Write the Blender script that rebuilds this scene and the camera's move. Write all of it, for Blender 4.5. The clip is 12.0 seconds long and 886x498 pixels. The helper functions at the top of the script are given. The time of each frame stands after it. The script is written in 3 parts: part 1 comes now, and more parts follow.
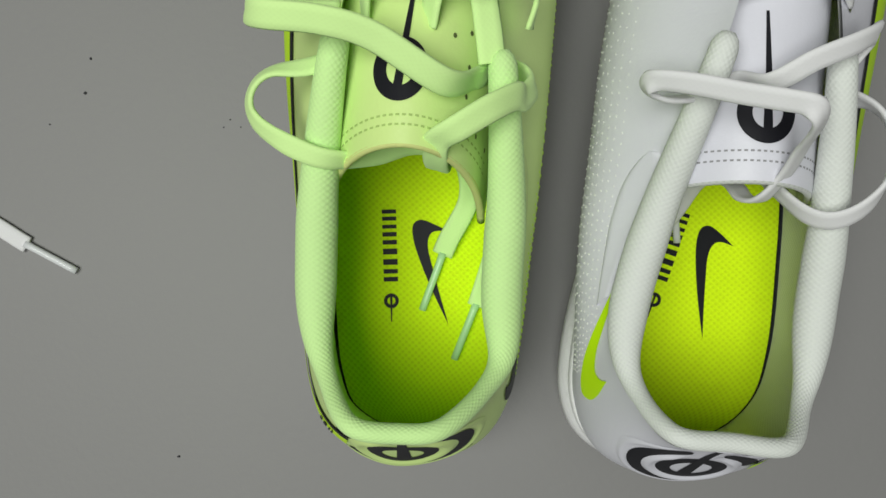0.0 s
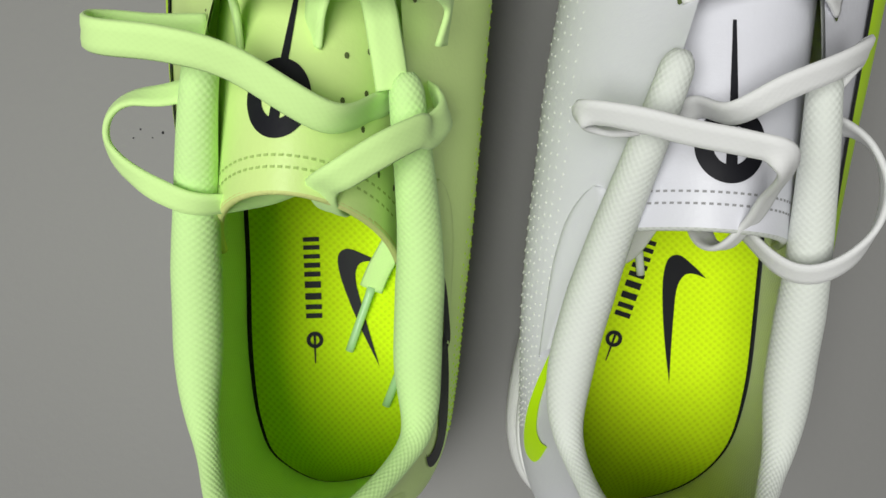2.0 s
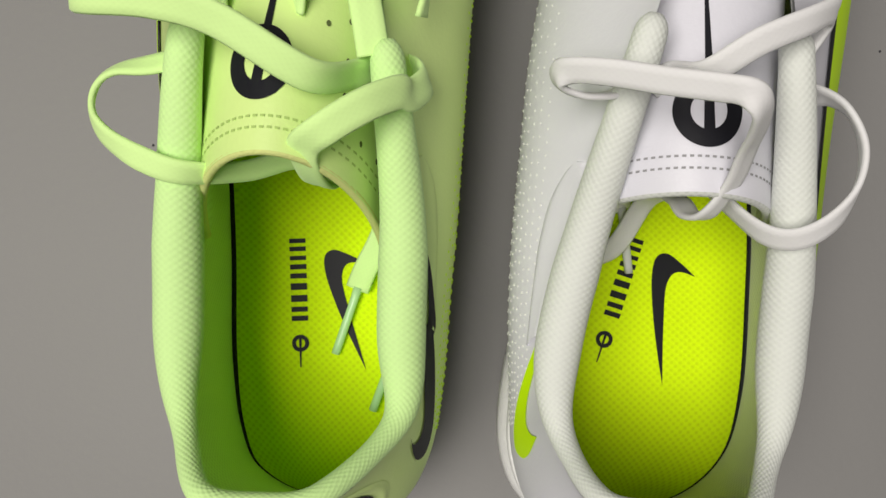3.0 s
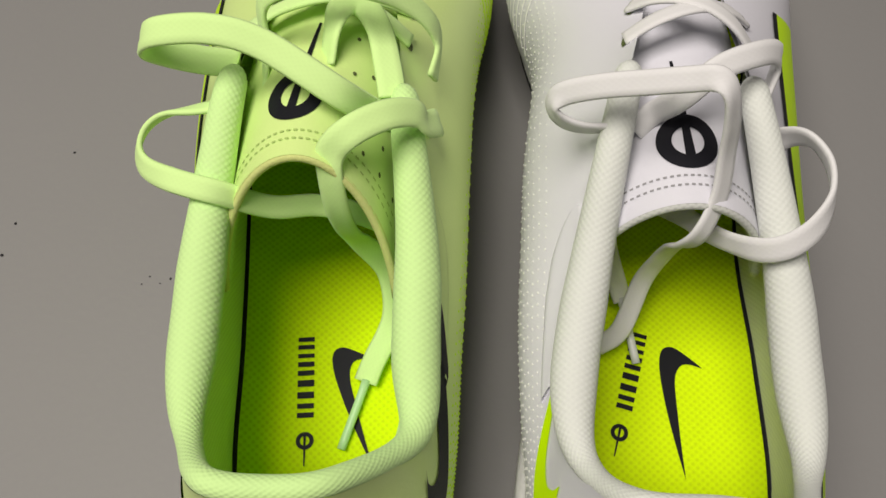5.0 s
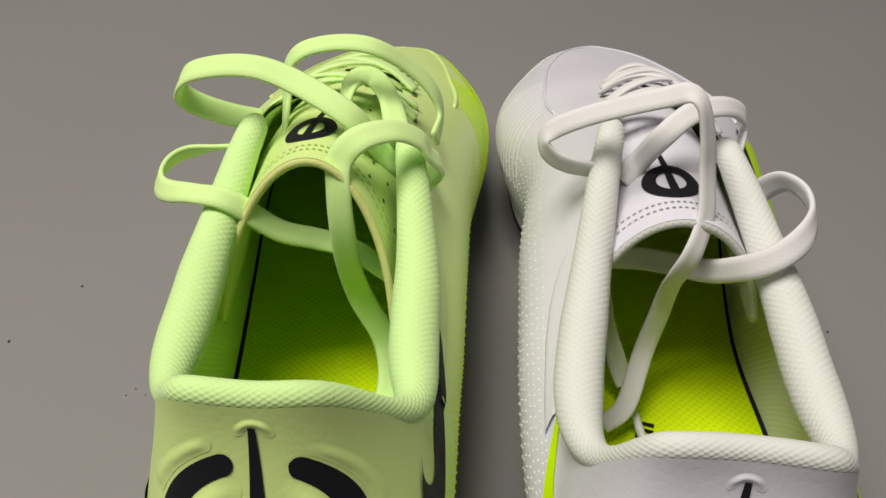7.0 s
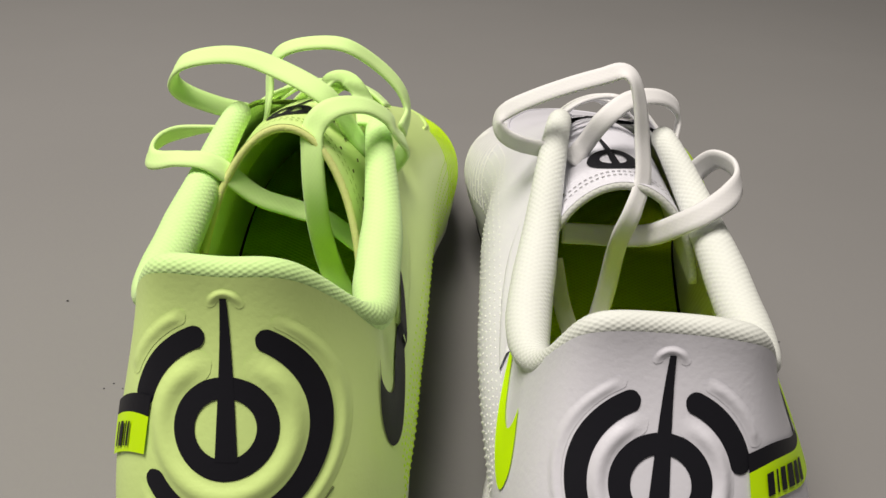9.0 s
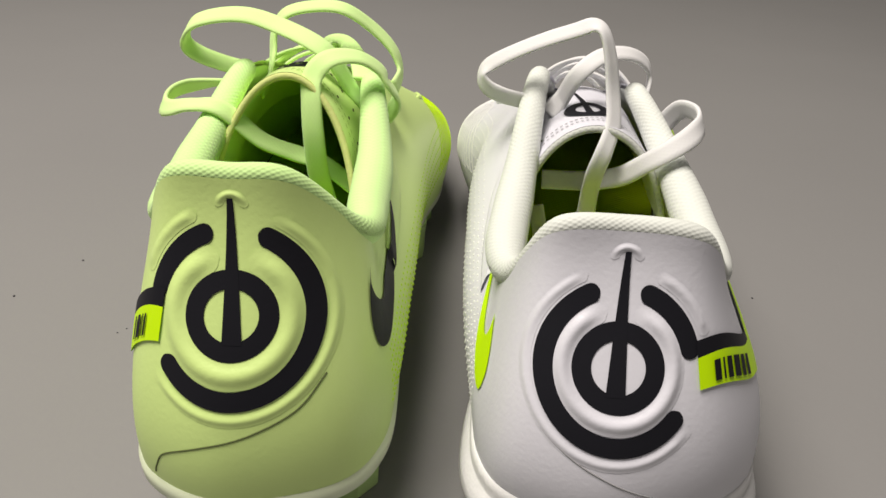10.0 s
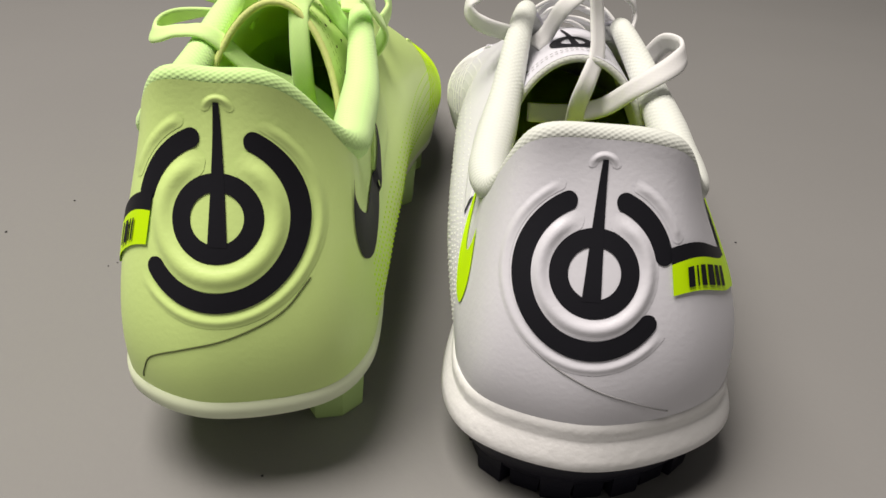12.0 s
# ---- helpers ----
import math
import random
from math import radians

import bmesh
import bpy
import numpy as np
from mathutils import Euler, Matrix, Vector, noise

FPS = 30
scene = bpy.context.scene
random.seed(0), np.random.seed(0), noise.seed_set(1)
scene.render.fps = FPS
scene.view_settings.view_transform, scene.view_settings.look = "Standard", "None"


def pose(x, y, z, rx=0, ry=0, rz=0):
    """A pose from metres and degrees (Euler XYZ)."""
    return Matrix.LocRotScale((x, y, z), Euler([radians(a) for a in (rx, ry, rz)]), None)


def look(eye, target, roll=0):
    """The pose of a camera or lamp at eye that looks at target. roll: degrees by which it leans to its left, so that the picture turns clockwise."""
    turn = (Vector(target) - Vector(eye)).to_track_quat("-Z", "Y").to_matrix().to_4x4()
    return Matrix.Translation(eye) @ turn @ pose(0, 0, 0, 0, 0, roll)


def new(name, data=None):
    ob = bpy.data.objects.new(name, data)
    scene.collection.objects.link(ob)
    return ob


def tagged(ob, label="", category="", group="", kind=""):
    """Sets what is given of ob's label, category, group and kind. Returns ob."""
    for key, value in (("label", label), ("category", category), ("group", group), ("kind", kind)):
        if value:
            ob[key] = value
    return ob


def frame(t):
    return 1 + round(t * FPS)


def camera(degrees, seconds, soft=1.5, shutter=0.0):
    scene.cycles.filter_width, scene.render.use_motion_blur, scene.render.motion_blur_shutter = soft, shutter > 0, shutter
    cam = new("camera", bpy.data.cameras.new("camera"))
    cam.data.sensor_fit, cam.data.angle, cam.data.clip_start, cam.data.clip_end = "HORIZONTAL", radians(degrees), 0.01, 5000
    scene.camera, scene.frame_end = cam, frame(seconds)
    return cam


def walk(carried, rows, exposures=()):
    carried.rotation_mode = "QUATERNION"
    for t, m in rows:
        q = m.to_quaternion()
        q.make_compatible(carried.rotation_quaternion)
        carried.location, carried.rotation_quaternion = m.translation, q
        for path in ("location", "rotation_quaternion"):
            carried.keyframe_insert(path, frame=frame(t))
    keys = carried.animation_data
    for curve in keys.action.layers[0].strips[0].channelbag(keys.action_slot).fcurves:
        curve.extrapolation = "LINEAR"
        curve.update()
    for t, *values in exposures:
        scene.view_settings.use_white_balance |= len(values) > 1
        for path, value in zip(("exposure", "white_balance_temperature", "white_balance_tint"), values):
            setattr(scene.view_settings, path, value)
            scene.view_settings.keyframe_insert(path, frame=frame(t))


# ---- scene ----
from mathutils.bvhtree import BVHTree

cam = camera(58.7, 12.0)
# seconds, eye in metres, turn in degrees
ROWS = [
    (0, -0.0381, 0.0619, 0.2570, -2.12, -1.02, 4.46),
    (0.5, -0.0351, 0.0813, 0.2459, -4.42, -0.85, 5.01),
    (1, -0.0241, 0.0859, 0.2349, -6.31, -0.10, 5.19),
    (1.5, -0.0221, 0.0873, 0.2270, -6.27, 0.22, 4.56),
    (2, -0.0161, 0.0816, 0.2273, -5.03, 0.26, 4.42),
    (2.5, -0.0143, 0.0744, 0.2262, -3.08, 0.52, 4.06),
    (3, -0.0113, 0.0593, 0.2274, 1.29, 0.17, 3.87),
    (3.2, -0.0094, 0.0535, 0.2318, 3.90, 0.16, 3.76),
    (4.8, -0.0105, 0.0028, 0.2267, 23.90, -0.62, 2.44),
    (5, -0.0129, -0.0051, 0.2198, 26.20, -0.54, 2.65),
    (5.5, -0.0144, -0.0268, 0.2109, 34.10, -0.71, 3.03),
    (6, -0.0184, -0.0406, 0.1916, 41.50, -1.26, 3.21),
    (6.5, -0.0208, -0.0540, 0.1856, 47.31, -1.49, 3.34),
    (6.7, -0.0158, -0.0581, 0.1831, 49.22, -1.48, 3.23),
    (8.3, -0.0045, -0.0754, 0.1580, 57.41, -1.95, 2.39),
    (8.5, -0.0036, -0.0813, 0.1553, 58.44, -1.96, 2.29),
    (9, -0.0027, -0.0967, 0.1558, 60.96, -2.11, 2.25),
    (9.5, 0.0013, -0.1115, 0.1511, 62.21, -1.98, 2.39),
    (10, 0.0032, -0.1218, 0.1455, 62.40, -1.97, 2.57),
    (10.5, 0.0068, -0.1293, 0.1356, 61.94, -2.21, 2.44),
    (11, 0.0059, -0.1331, 0.1301, 61.65, -2.34, 2.56),
    (11.5, 0.0072, -0.1328, 0.1332, 61.67, -2.55, 2.54),
    (12, 0.0070, -0.1319, 0.1341, 61.16, -2.53, 2.53),
]
EXPOSURES = [(0.0, -0.62, 6300, 5), (2.6, -0.44, 6400, 8), (3.3, -0.44, 6900, 13), (8.0, -0.22, 6900, 13), (10.5, 0.1, 6900, 13), (12.0, 0.1, 6900, 13)]
walk(cam, [(t, pose(*p)) for t, *p in ROWS], EXPOSURES)

# ---------------------------------------------------------------- light
world = bpy.data.worlds.new("room_light")
scene.world = world
world.use_nodes = True
wbg = world.node_tree.nodes["Background"]
wbg.inputs["Color"].default_value = (1.0, 0.98, 0.95, 1)
wbg.inputs["Strength"].default_value = 0.09


def area_lamp(name, eye, target, size, watts, colour):
    data = bpy.data.lights.new(name, "AREA")
    data.shape, data.size, data.energy, data.color = "SQUARE", size, watts, colour
    ob = new(name, data)
    ob.matrix_world = look(eye, target)
    return ob


area_lamp("ceiling_light", (-0.40, -0.05, 1.4), (0, 0.08, 0), 0.75, 28.5, (1.0, 0.97, 0.93))


# ---------------------------------------------------------------- materials
def material(name):
    m = bpy.data.materials.new(name)
    m.use_nodes = True
    return m, m.node_tree.nodes, m.node_tree.links, m.node_tree.nodes["Principled BSDF"]


def noise_tex(nodes, links, scale, detail=4.0, coord="Object"):
    tc = nodes.new("ShaderNodeTexCoord")
    n = nodes.new("ShaderNodeTexNoise")
    n.inputs["Scale"].default_value, n.inputs["Detail"].default_value = scale, detail
    links.new(tc.outputs[coord], n.inputs["Vector"])
    return n


def varied(nodes, links, bsdf, colour, spread, scale):
    """Base colour that wanders a little round colour."""
    n = noise_tex(nodes, links, scale)
    mix = nodes.new("ShaderNodeMix")
    mix.data_type = "RGBA"
    mix.inputs["A"].default_value = (*[c * (1 - spread) for c in colour], 1)
    mix.inputs["B"].default_value = (*[min(1, c * (1 + spread)) for c in colour], 1)
    links.new(n.outputs["Fac"], mix.inputs["Factor"])
    links.new(mix.outputs["Result"], bsdf.inputs["Base Color"])
    return mix


def bumped(nodes, links, bsdf, height, strength, distance):
    b = nodes.new("ShaderNodeBump")
    b.inputs["Strength"].default_value, b.inputs["Distance"].default_value = strength, distance
    links.new(height, b.inputs["Height"])
    links.new(b.outputs["Normal"], bsdf.inputs["Normal"])


def smooth_leather(name, colour, rough=0.42, grain=900, depth=0.00012, spread=0.04):
    m, nodes, links, bsdf = material(name)
    varied(nodes, links, bsdf, colour, spread, 35)
    bsdf.inputs["Roughness"].default_value = rough
    bsdf.inputs["Specular IOR Level"].default_value = 0.4
    fine = noise_tex(nodes, links, grain, 3)
    bumped(nodes, links, bsdf, fine.outputs["Fac"], 0.5, depth)
    return m


def woven(name, colour, pu, pv, strength=0.8, depth=0.00028, rough=0.8, dark=0.55, spread=0.05):
    """Knit of small knots, pu by pv metres, on the mesh's own lengths."""
    m, nodes, links, bsdf = material(name)
    uv = nodes.new("ShaderNodeUVMap")
    sep = nodes.new("ShaderNodeSeparateXYZ")
    links.new(uv.outputs["UV"], sep.inputs["Vector"])

    def calc(op, a, b=None):
        n = nodes.new("ShaderNodeMath")
        n.operation = op
        for k, v in enumerate((a, b)):
            if v is None:
                continue
            if isinstance(v, (int, float)):
                n.inputs[k].default_value = v
            else:
                links.new(v, n.inputs[k])
        return n.outputs["Value"]

    u = calc("MULTIPLY", sep.outputs["X"], math.tau / pu)
    v = calc("MULTIPLY", sep.outputs["Y"], math.tau / pv)
    wave = calc("MULTIPLY", calc("SINE", u), calc("SINE", v))
    height = calc("MULTIPLY_ADD", wave, 0.5)
    height.node.inputs[2].default_value = 0.5
    fuzz = noise_tex(nodes, links, 2500, 2)
    total = calc("ADD", height, calc("MULTIPLY", fuzz.outputs["Fac"], 0.35))
    mix = varied(nodes, links, bsdf, colour, spread, 60)
    shade = nodes.new("ShaderNodeMix")
    shade.data_type, shade.blend_type = "RGBA", "MULTIPLY"
    ramp = nodes.new("ShaderNodeMapRange")
    ramp.inputs["From Max"].default_value = 0.6
    ramp.inputs["To Min"].default_value, ramp.inputs["To Max"].default_value = dark, 1.0
    links.new(height, ramp.inputs["Value"])
    shade.inputs["Factor"].default_value = 1.0
    links.new(mix.outputs["Result"], shade.inputs["A"])
    links.new(ramp.outputs["Result"], shade.inputs["B"])
    links.new(shade.outputs["Result"], bsdf.inputs["Base Color"])
    bsdf.inputs["Roughness"].default_value = rough
    bsdf.inputs["Specular IOR Level"].default_value = 0.25
    bsdf.inputs["Sheen Weight"].default_value = 0.15
    bumped(nodes, links, bsdf, total, strength, depth)
    return m


LIME, NEON, WHITE, BLACK = (0.66, 0.86, 0.30), (0.60, 0.95, 0.0), (0.71, 0.71, 0.77), (0.012, 0.012, 0.016)
lime_leather = smooth_leather("lime_synthetic_leather", LIME)
neon_print = smooth_leather("neon_yellow_print", NEON, 0.5, 1200, 0.00005)
white_leather = smooth_leather("white_synthetic_leather", WHITE)
black_print = smooth_leather("black_print", BLACK, 0.5, 900, 0.00006, 0.2)
lime_knit = woven("lime_collar_mesh", (0.62, 0.90, 0.36), 0.0015, 0.0015, 0.55, 0.00016, dark=0.95)
white_knit = woven("white_collar_mesh", (0.71, 0.74, 0.69), 0.0015, 0.0015, 0.55, 0.00016, dark=0.95)
lime_ribbon = woven("lime_lace_weave", (0.66, 0.93, 0.36), 0.0016, 0.0011, 0.2, 0.00007, dark=0.98)
white_ribbon = woven("white_lace_weave", (0.76, 0.76, 0.76), 0.0016, 0.0011, 0.2, 0.00007, dark=0.985)
insole_cloth = woven("neon_insole_mesh", (0.70, 0.98, 0.0), 0.0020, 0.0020, 0.7, 0.0002, dark=0.85)
lining_lime = woven("lime_lining_cloth", (0.60, 0.86, 0.30), 0.0016, 0.0016, 0.4, 0.0002, dark=0.85)
lining_white = woven("white_lining_cloth", (0.60, 0.62, 0.58), 0.0016, 0.0016, 0.4, 0.0002, dark=0.85)
foam_edge = smooth_leather("yellow_foam_edge", (0.66, 0.72, 0.26), 0.85, 1500, 0.0004, 0.2)
pale_plastic = smooth_leather("pale_lime_plastic", (0.74, 0.82, 0.58), 0.35, 500, 0.00005)
lime_plastic = smooth_leather("lime_stud_plastic", (0.62, 0.86, 0.34), 0.35, 500, 0.00005)
white_foam = smooth_leather("white_midsole_foam", (0.80, 0.80, 0.80), 0.55, 400, 0.0005)
black_rubber = smooth_leather("black_rubber", (0.012, 0.012, 0.02), 0.55, 700, 0.0002, 0.2)
seam_dark = smooth_leather("dark_seam_thread", (0.10, 0.13, 0.04), 0.8)
lime_thread = smooth_leather("lime_thread", (0.40, 0.56, 0.16), 0.8)
seam_grey = smooth_leather("grey_seam_thread", (0.30, 0.30, 0.31), 0.8)
aglet_lime = smooth_leather("lime_aglet_film", (0.50, 0.80, 0.40), 0.2, 300, 0.00005)
aglet_white = smooth_leather("white_aglet_film", (0.70, 0.72, 0.72), 0.2, 300, 0.00005)

for dull in (black_print, black_rubber):
    dull.node_tree.nodes["Principled BSDF"].inputs["Specular IOR Level"].default_value = 0.14


def floor_paint():
    m, nodes, links, bsdf = material("grey_floor_sheet")
    mix = varied(nodes, links, bsdf, (0.235, 0.232, 0.226), 0.06, 6)
    fine = noise_tex(nodes, links, 420, 5)
    bsdf.inputs["Roughness"].default_value = 0.55
    bsdf.inputs["Specular IOR Level"].default_value = 0.35
    bumped(nodes, links, bsdf, fine.outputs["Fac"], 0.25, 0.0003)
    return m


floor_grey = floor_paint()
crumb_dark = smooth_leather("dark_grit", (0.03, 0.03, 0.035), 0.9)


# ---------------------------------------------------------------- mesh helpers
def link_mesh(name, verts, faces, uvs, mat, parent=None, label="", flat=False):
    me = bpy.data.meshes.new(name)
    me.from_pydata([tuple(v) for v in verts], [], faces)
    if uvs is not None:
        layer = me.uv_layers.new(name="UVMap")
        idx = np.empty(len(me.loops), dtype=np.int32)
        me.loops.foreach_get("vertex_index", idx)
        layer.data.foreach_set("uv", np.asarray(uvs, dtype=np.float32)[idx].ravel())
    if not flat:
        me.polygons.foreach_set("use_smooth", [True] * len(me.polygons))
    me.materials.append(mat)
    me.update()
    ob = new(name, me)
    if parent is not None:
        ob.parent = parent
    if label:
        tagged(ob, label)
    return ob


def grid_data(P, wrap=False):
    """Vertices, faces and lengthwise uvs of an n by m sheet of points; wrap closes its second way."""
    P = np.asarray(P, float)
    n, m = P.shape[:2]
    du = np.linalg.norm(np.diff(P, axis=0), axis=2).mean(axis=1)
    dv = np.linalg.norm(np.diff(P, axis=1), axis=2).mean(axis=0)
    u, v = np.concatenate(([0], np.cumsum(du))), np.concatenate(([0], np.cumsum(dv)))
    uv = np.stack(np.meshgrid(u, v, indexing="ij"), 2).reshape(-1, 2)
    faces = []
    for i in range(n - 1):
        for j in range(m if wrap else m - 1):
            k = (j + 1) % m
            faces.append((i * m + j, (i + 1) * m + j, (i + 1) * m + k, i * m + k))
    return P.reshape(-1, 3), faces, uv


def sheet(name, P, mat, parent, label="", wrap=False, caps=False):
    v, f, uv = grid_data(P, wrap)
    if caps:
        n, m = np.asarray(P).shape[:2]
        f = f + [tuple(range(m)), tuple(range((n - 1) * m, n * m))[::-1]]
    return link_mesh(name, v, f, uv, mat, parent, label)


def smooth_path(points, n):
    """n points on a Catmull-Rom curve, evenly spaced along it; rows may hold any numbers after x, y, z."""
    p = np.asarray(points, float)
    p = np.vstack([2 * p[0] - p[1], p, 2 * p[-1] - p[-2]])
    out = []
    for i in range(1, len(p) - 2):
        for t in np.linspace(0, 1, 24, endpoint=False):
            a, b, c, d = p[i - 1], p[i], p[i + 1], p[i + 2]
            out.append(0.5 * (2 * b + (c - a) * t + (2 * a - 5 * b + 4 * c - d) * t * t + (3 * b - a - 3 * c + d) * t ** 3))
    out.append(p[-2])
    out = np.array(out)
    d = np.concatenate(([0], np.cumsum(np.linalg.norm(np.diff(out[:, :3], axis=0), axis=1))))
    return np.stack([np.interp(np.linspace(0, d[-1], n), d, out[:, k]) for k in range(out.shape[1])], 1)


def unit(v):
    v = np.asarray(v, float)
    return v / (np.linalg.norm(v, axis=-1, keepdims=True) + 1e-12)


def tube(name, path, radii, mat, parent, label="", around=16, squash=1.0):
    """A round cord along a path of points, with a radius for each."""
    path = np.asarray(path, float)
    tang = unit(np.gradient(path, axis=0))
    side = unit(np.cross(tang, (0, 0, 1)))
    up = np.cross(side, tang)
    P = []
    for p, s, w, r in zip(path, side, up, radii):
        a = np.linspace(0, math.tau, around, endpoint=False)
        P.append(p + r * (np.cos(a)[:, None] * s + squash * np.sin(a)[:, None] * w))
    P = np.array(P)
    v, f, uv = grid_data(np.concatenate([P, P[:, :1]], 1))
    uv = uv.reshape(len(path), around + 1, 2)[:, :around].reshape(-1, 2)
    vv, ff, _ = grid_data(P, True)
    m = around
    ff = ff + [tuple(range(m)), tuple(range((len(path) - 1) * m, len(path) * m))[::-1]]
    return link_mesh(name, vv, ff, uv, mat, parent, label)


def ribbon(name, points, width, thick, mat, parent, label="", n=90):
    """A flat woven lace along control rows of x, y, z and the direction that its face looks (three numbers)."""
    q = smooth_path(points, n)
    path, face = q[:, :3], q[:, 3:6]
    tang = unit(np.gradient(path, axis=0))
    face = unit(face - (face * tang).sum(1, keepdims=True) * tang)
    side = np.cross(tang, face)
    P = []
    prof = [(-0.5, 0.0), (-0.42, 0.42), (-0.2, 0.5), (0, 0.42), (0.2, 0.5), (0.42, 0.42), (0.5, 0.0), (0.42, -0.42), (0.2, -0.5), (0, -0.42), (-0.2, -0.5), (-0.42, -0.42)]
    for p, f, s in zip(path, face, side):
        P.append([p + s * a * width + f * b * thick for a, b in prof])
    return sheet(name, np.array(P), mat, parent, label, wrap=True, caps=True)


def aglet(start, end, mat, parent, r=0.0011):
    path = np.linspace(start, end, 8)
    return tube("aglet", path, [r * 1.15] + [r] * 7, mat, parent, "glossy film-wrapped lace tip", around=10)


# ---------------------------------------------------------------- the shoe's form
class Form:
    """One side's upper as a sheet between the sole line (base rows) and the top line (top rows), heel to toe."""

    def __init__(self, base, top, swell, other, profile, n=150):
        profile = swollen(base, top, swell, profile)
        self.b, self.t, self.k = smooth_rows(base, n, other[0]), smooth_rows(top, n, other[1]), smooth_rows(profile, n, profile)
        self.n = n

    def at(self, s, v):
        """The place at s (0 heel to 1 toe) and v (0 sole to 1 top)."""
        s, v = np.atleast_1d(s).astype(float), np.atleast_1d(v).astype(float)
        x = np.clip(s, 0, 1) * (self.n - 1)
        grid = np.arange(self.n)
        pick = lambda a: np.stack([np.interp(x, grid, a[:, k]) for k in range(a.shape[1])], 1)
        B, T, K = pick(self.b), pick(self.t), pick(self.k)
        flat = (B - T) * (1, 1, 0)
        h = (T[:, 2:3] - B[:, 2:3])
        up = np.array((0, 0, 1.0))
        P1 = B + up * h * K[:, 0:1] + unit(flat) * K[:, 1:2]
        P2 = T + flat * K[:, 2:3] - up * h * K[:, 3:4]
        v = v[:, None]
        return B * (1 - v) ** 3 + 3 * P1 * v * (1 - v) ** 2 + 3 * P2 * v * v * (1 - v) + T * v ** 3

    def sheet(self, ns, nv, s0=0.0, s1=1.0):
        s, v = np.meshgrid(np.linspace(s0, s1, ns), np.linspace(0, 1, nv), indexing="ij")
        return self.at(s.ravel(), v.ravel()).reshape(ns, nv, 3)


def smooth_rows(rows, n, other=None):
    """Rows run through smoothly; other: the mirrored side's rows, which go on past both ends."""
    p = np.asarray(rows, float)
    if other is None:
        p = np.vstack([2 * p[0] - p[1], p, 2 * p[-1] - p[-2]])
    else:
        p = np.vstack([other[1], p, other[-2]])
    m = len(rows) - 1
    out = []
    for x in np.linspace(0, m, n):
        i = min(int(x), m - 1)
        t = x - i
        a, b, c, d = p[i], p[i + 1], p[i + 2], p[i + 3]
        out.append(0.5 * (2 * b + (c - a) * t + (2 * a - 5 * b + 4 * c - d) * t * t + (3 * b - a - 3 * c + d) * t ** 3))
    return np.array(out)


# stations: 0 heel middle, 1 heel corner, 2 notch, 3 and 4 ankle, 5 lace top, 6 and 7 eyestay, 8 throat end, 9 and 10 toe box, 11 toe
PROFILE = [(0.36, 0.005, 0.12, 0.32), (0.36, 0.005, 0.12, 0.32), (0.40, 0.005, 0.45, 0.30), (0.45, 0.002, 0.52, 0.35), (0.50, 0.002, 0.52, 0.35),
           (0.52, 0.002, 0.62, 0.30), (0.55, 0.002, 0.70, 0.15), (0.60, 0.002, 0.72, 0.08), (0.62, 0.002, 0.68, 0.04), (0.65, 0.002, 0.65, 0.03), (0.7, 0.002, 0.6, 0.02), (0.6, 0.001, 0.5, 0.0)]


def swollen(base, top, swell, profile):
    """The profile with its outward pull set so that each station stands out over its sole by swell metres at most (None: as it is)."""
    v = np.linspace(0, 1, 40)
    out = []
    for b, t, w, (k0, k1, k2, k3) in zip(base, top, swell, profile):
        if w is not None:
            inset = math.hypot(b[0] - t[0], b[1] - t[1])
            rest = 3 * v * v * (1 - v) * (-inset * (1 - k2)) - inset * v ** 3
            pull = 3 * v * (1 - v) ** 2
            k1 = min((w - r) / p for r, p in zip(rest[4:24], pull[4:24]))
        out.append((k0, k1, k2, k3))
    return out


def mirrored_join(left, right):
    """Left sheet and right sheet, heel edges meeting, as one sheet from the left toe round the heel to the right toe."""
    return np.concatenate([left[::-1], right[1:]], 0)


def surface(forms, s, v):
    """The place and outward normal at signed s (minus: left side) and v."""
    s, v = np.atleast_1d(s).astype(float), np.atleast_1d(v).astype(float)
    s, v = np.broadcast_arrays(s, v)
    out = np.empty((len(s), 3))
    e = 1e-3

    def place(ss, vv):
        r = np.empty((len(ss), 3))
        for side, mask in ((0, ss < 0), (1, ss >= 0)):
            if mask.any():
                r[mask] = forms[side].at(np.abs(ss[mask]), vv[mask])
        return r
    out = place(s, v)
    ds, dv = place(s + e, v) - place(s - e, v), place(s, np.minimum(v + e, 1)) - place(s, np.maximum(v - e, 0))
    return out, unit(np.cross(ds, dv))


def decal_sv(name, forms, S, V, mat, parent, label="", lift=0.0003, bulge=None):
    """A thin layer over the upper, on a sheet of (s, v); bulge: extra height across its second way."""
    S, V = np.asarray(S, float), np.asarray(V, float)
    p, nrm = surface(forms, S.ravel(), V.ravel())
    h = lift if bulge is None else lift + np.tile(bulge, S.shape[0])[:, None]
    return sheet(name, (p + nrm * h).reshape(*S.shape, 3), mat, parent, label)


def tree_of(*obs):
    verts, faces = [], []
    for ob in obs:
        o = len(verts)
        verts += [v.co.copy() for v in ob.data.vertices]
        faces += [[i + o for i in f.vertices] for f in ob.data.polygons]
    return BVHTree.FromPolygons(verts, faces)


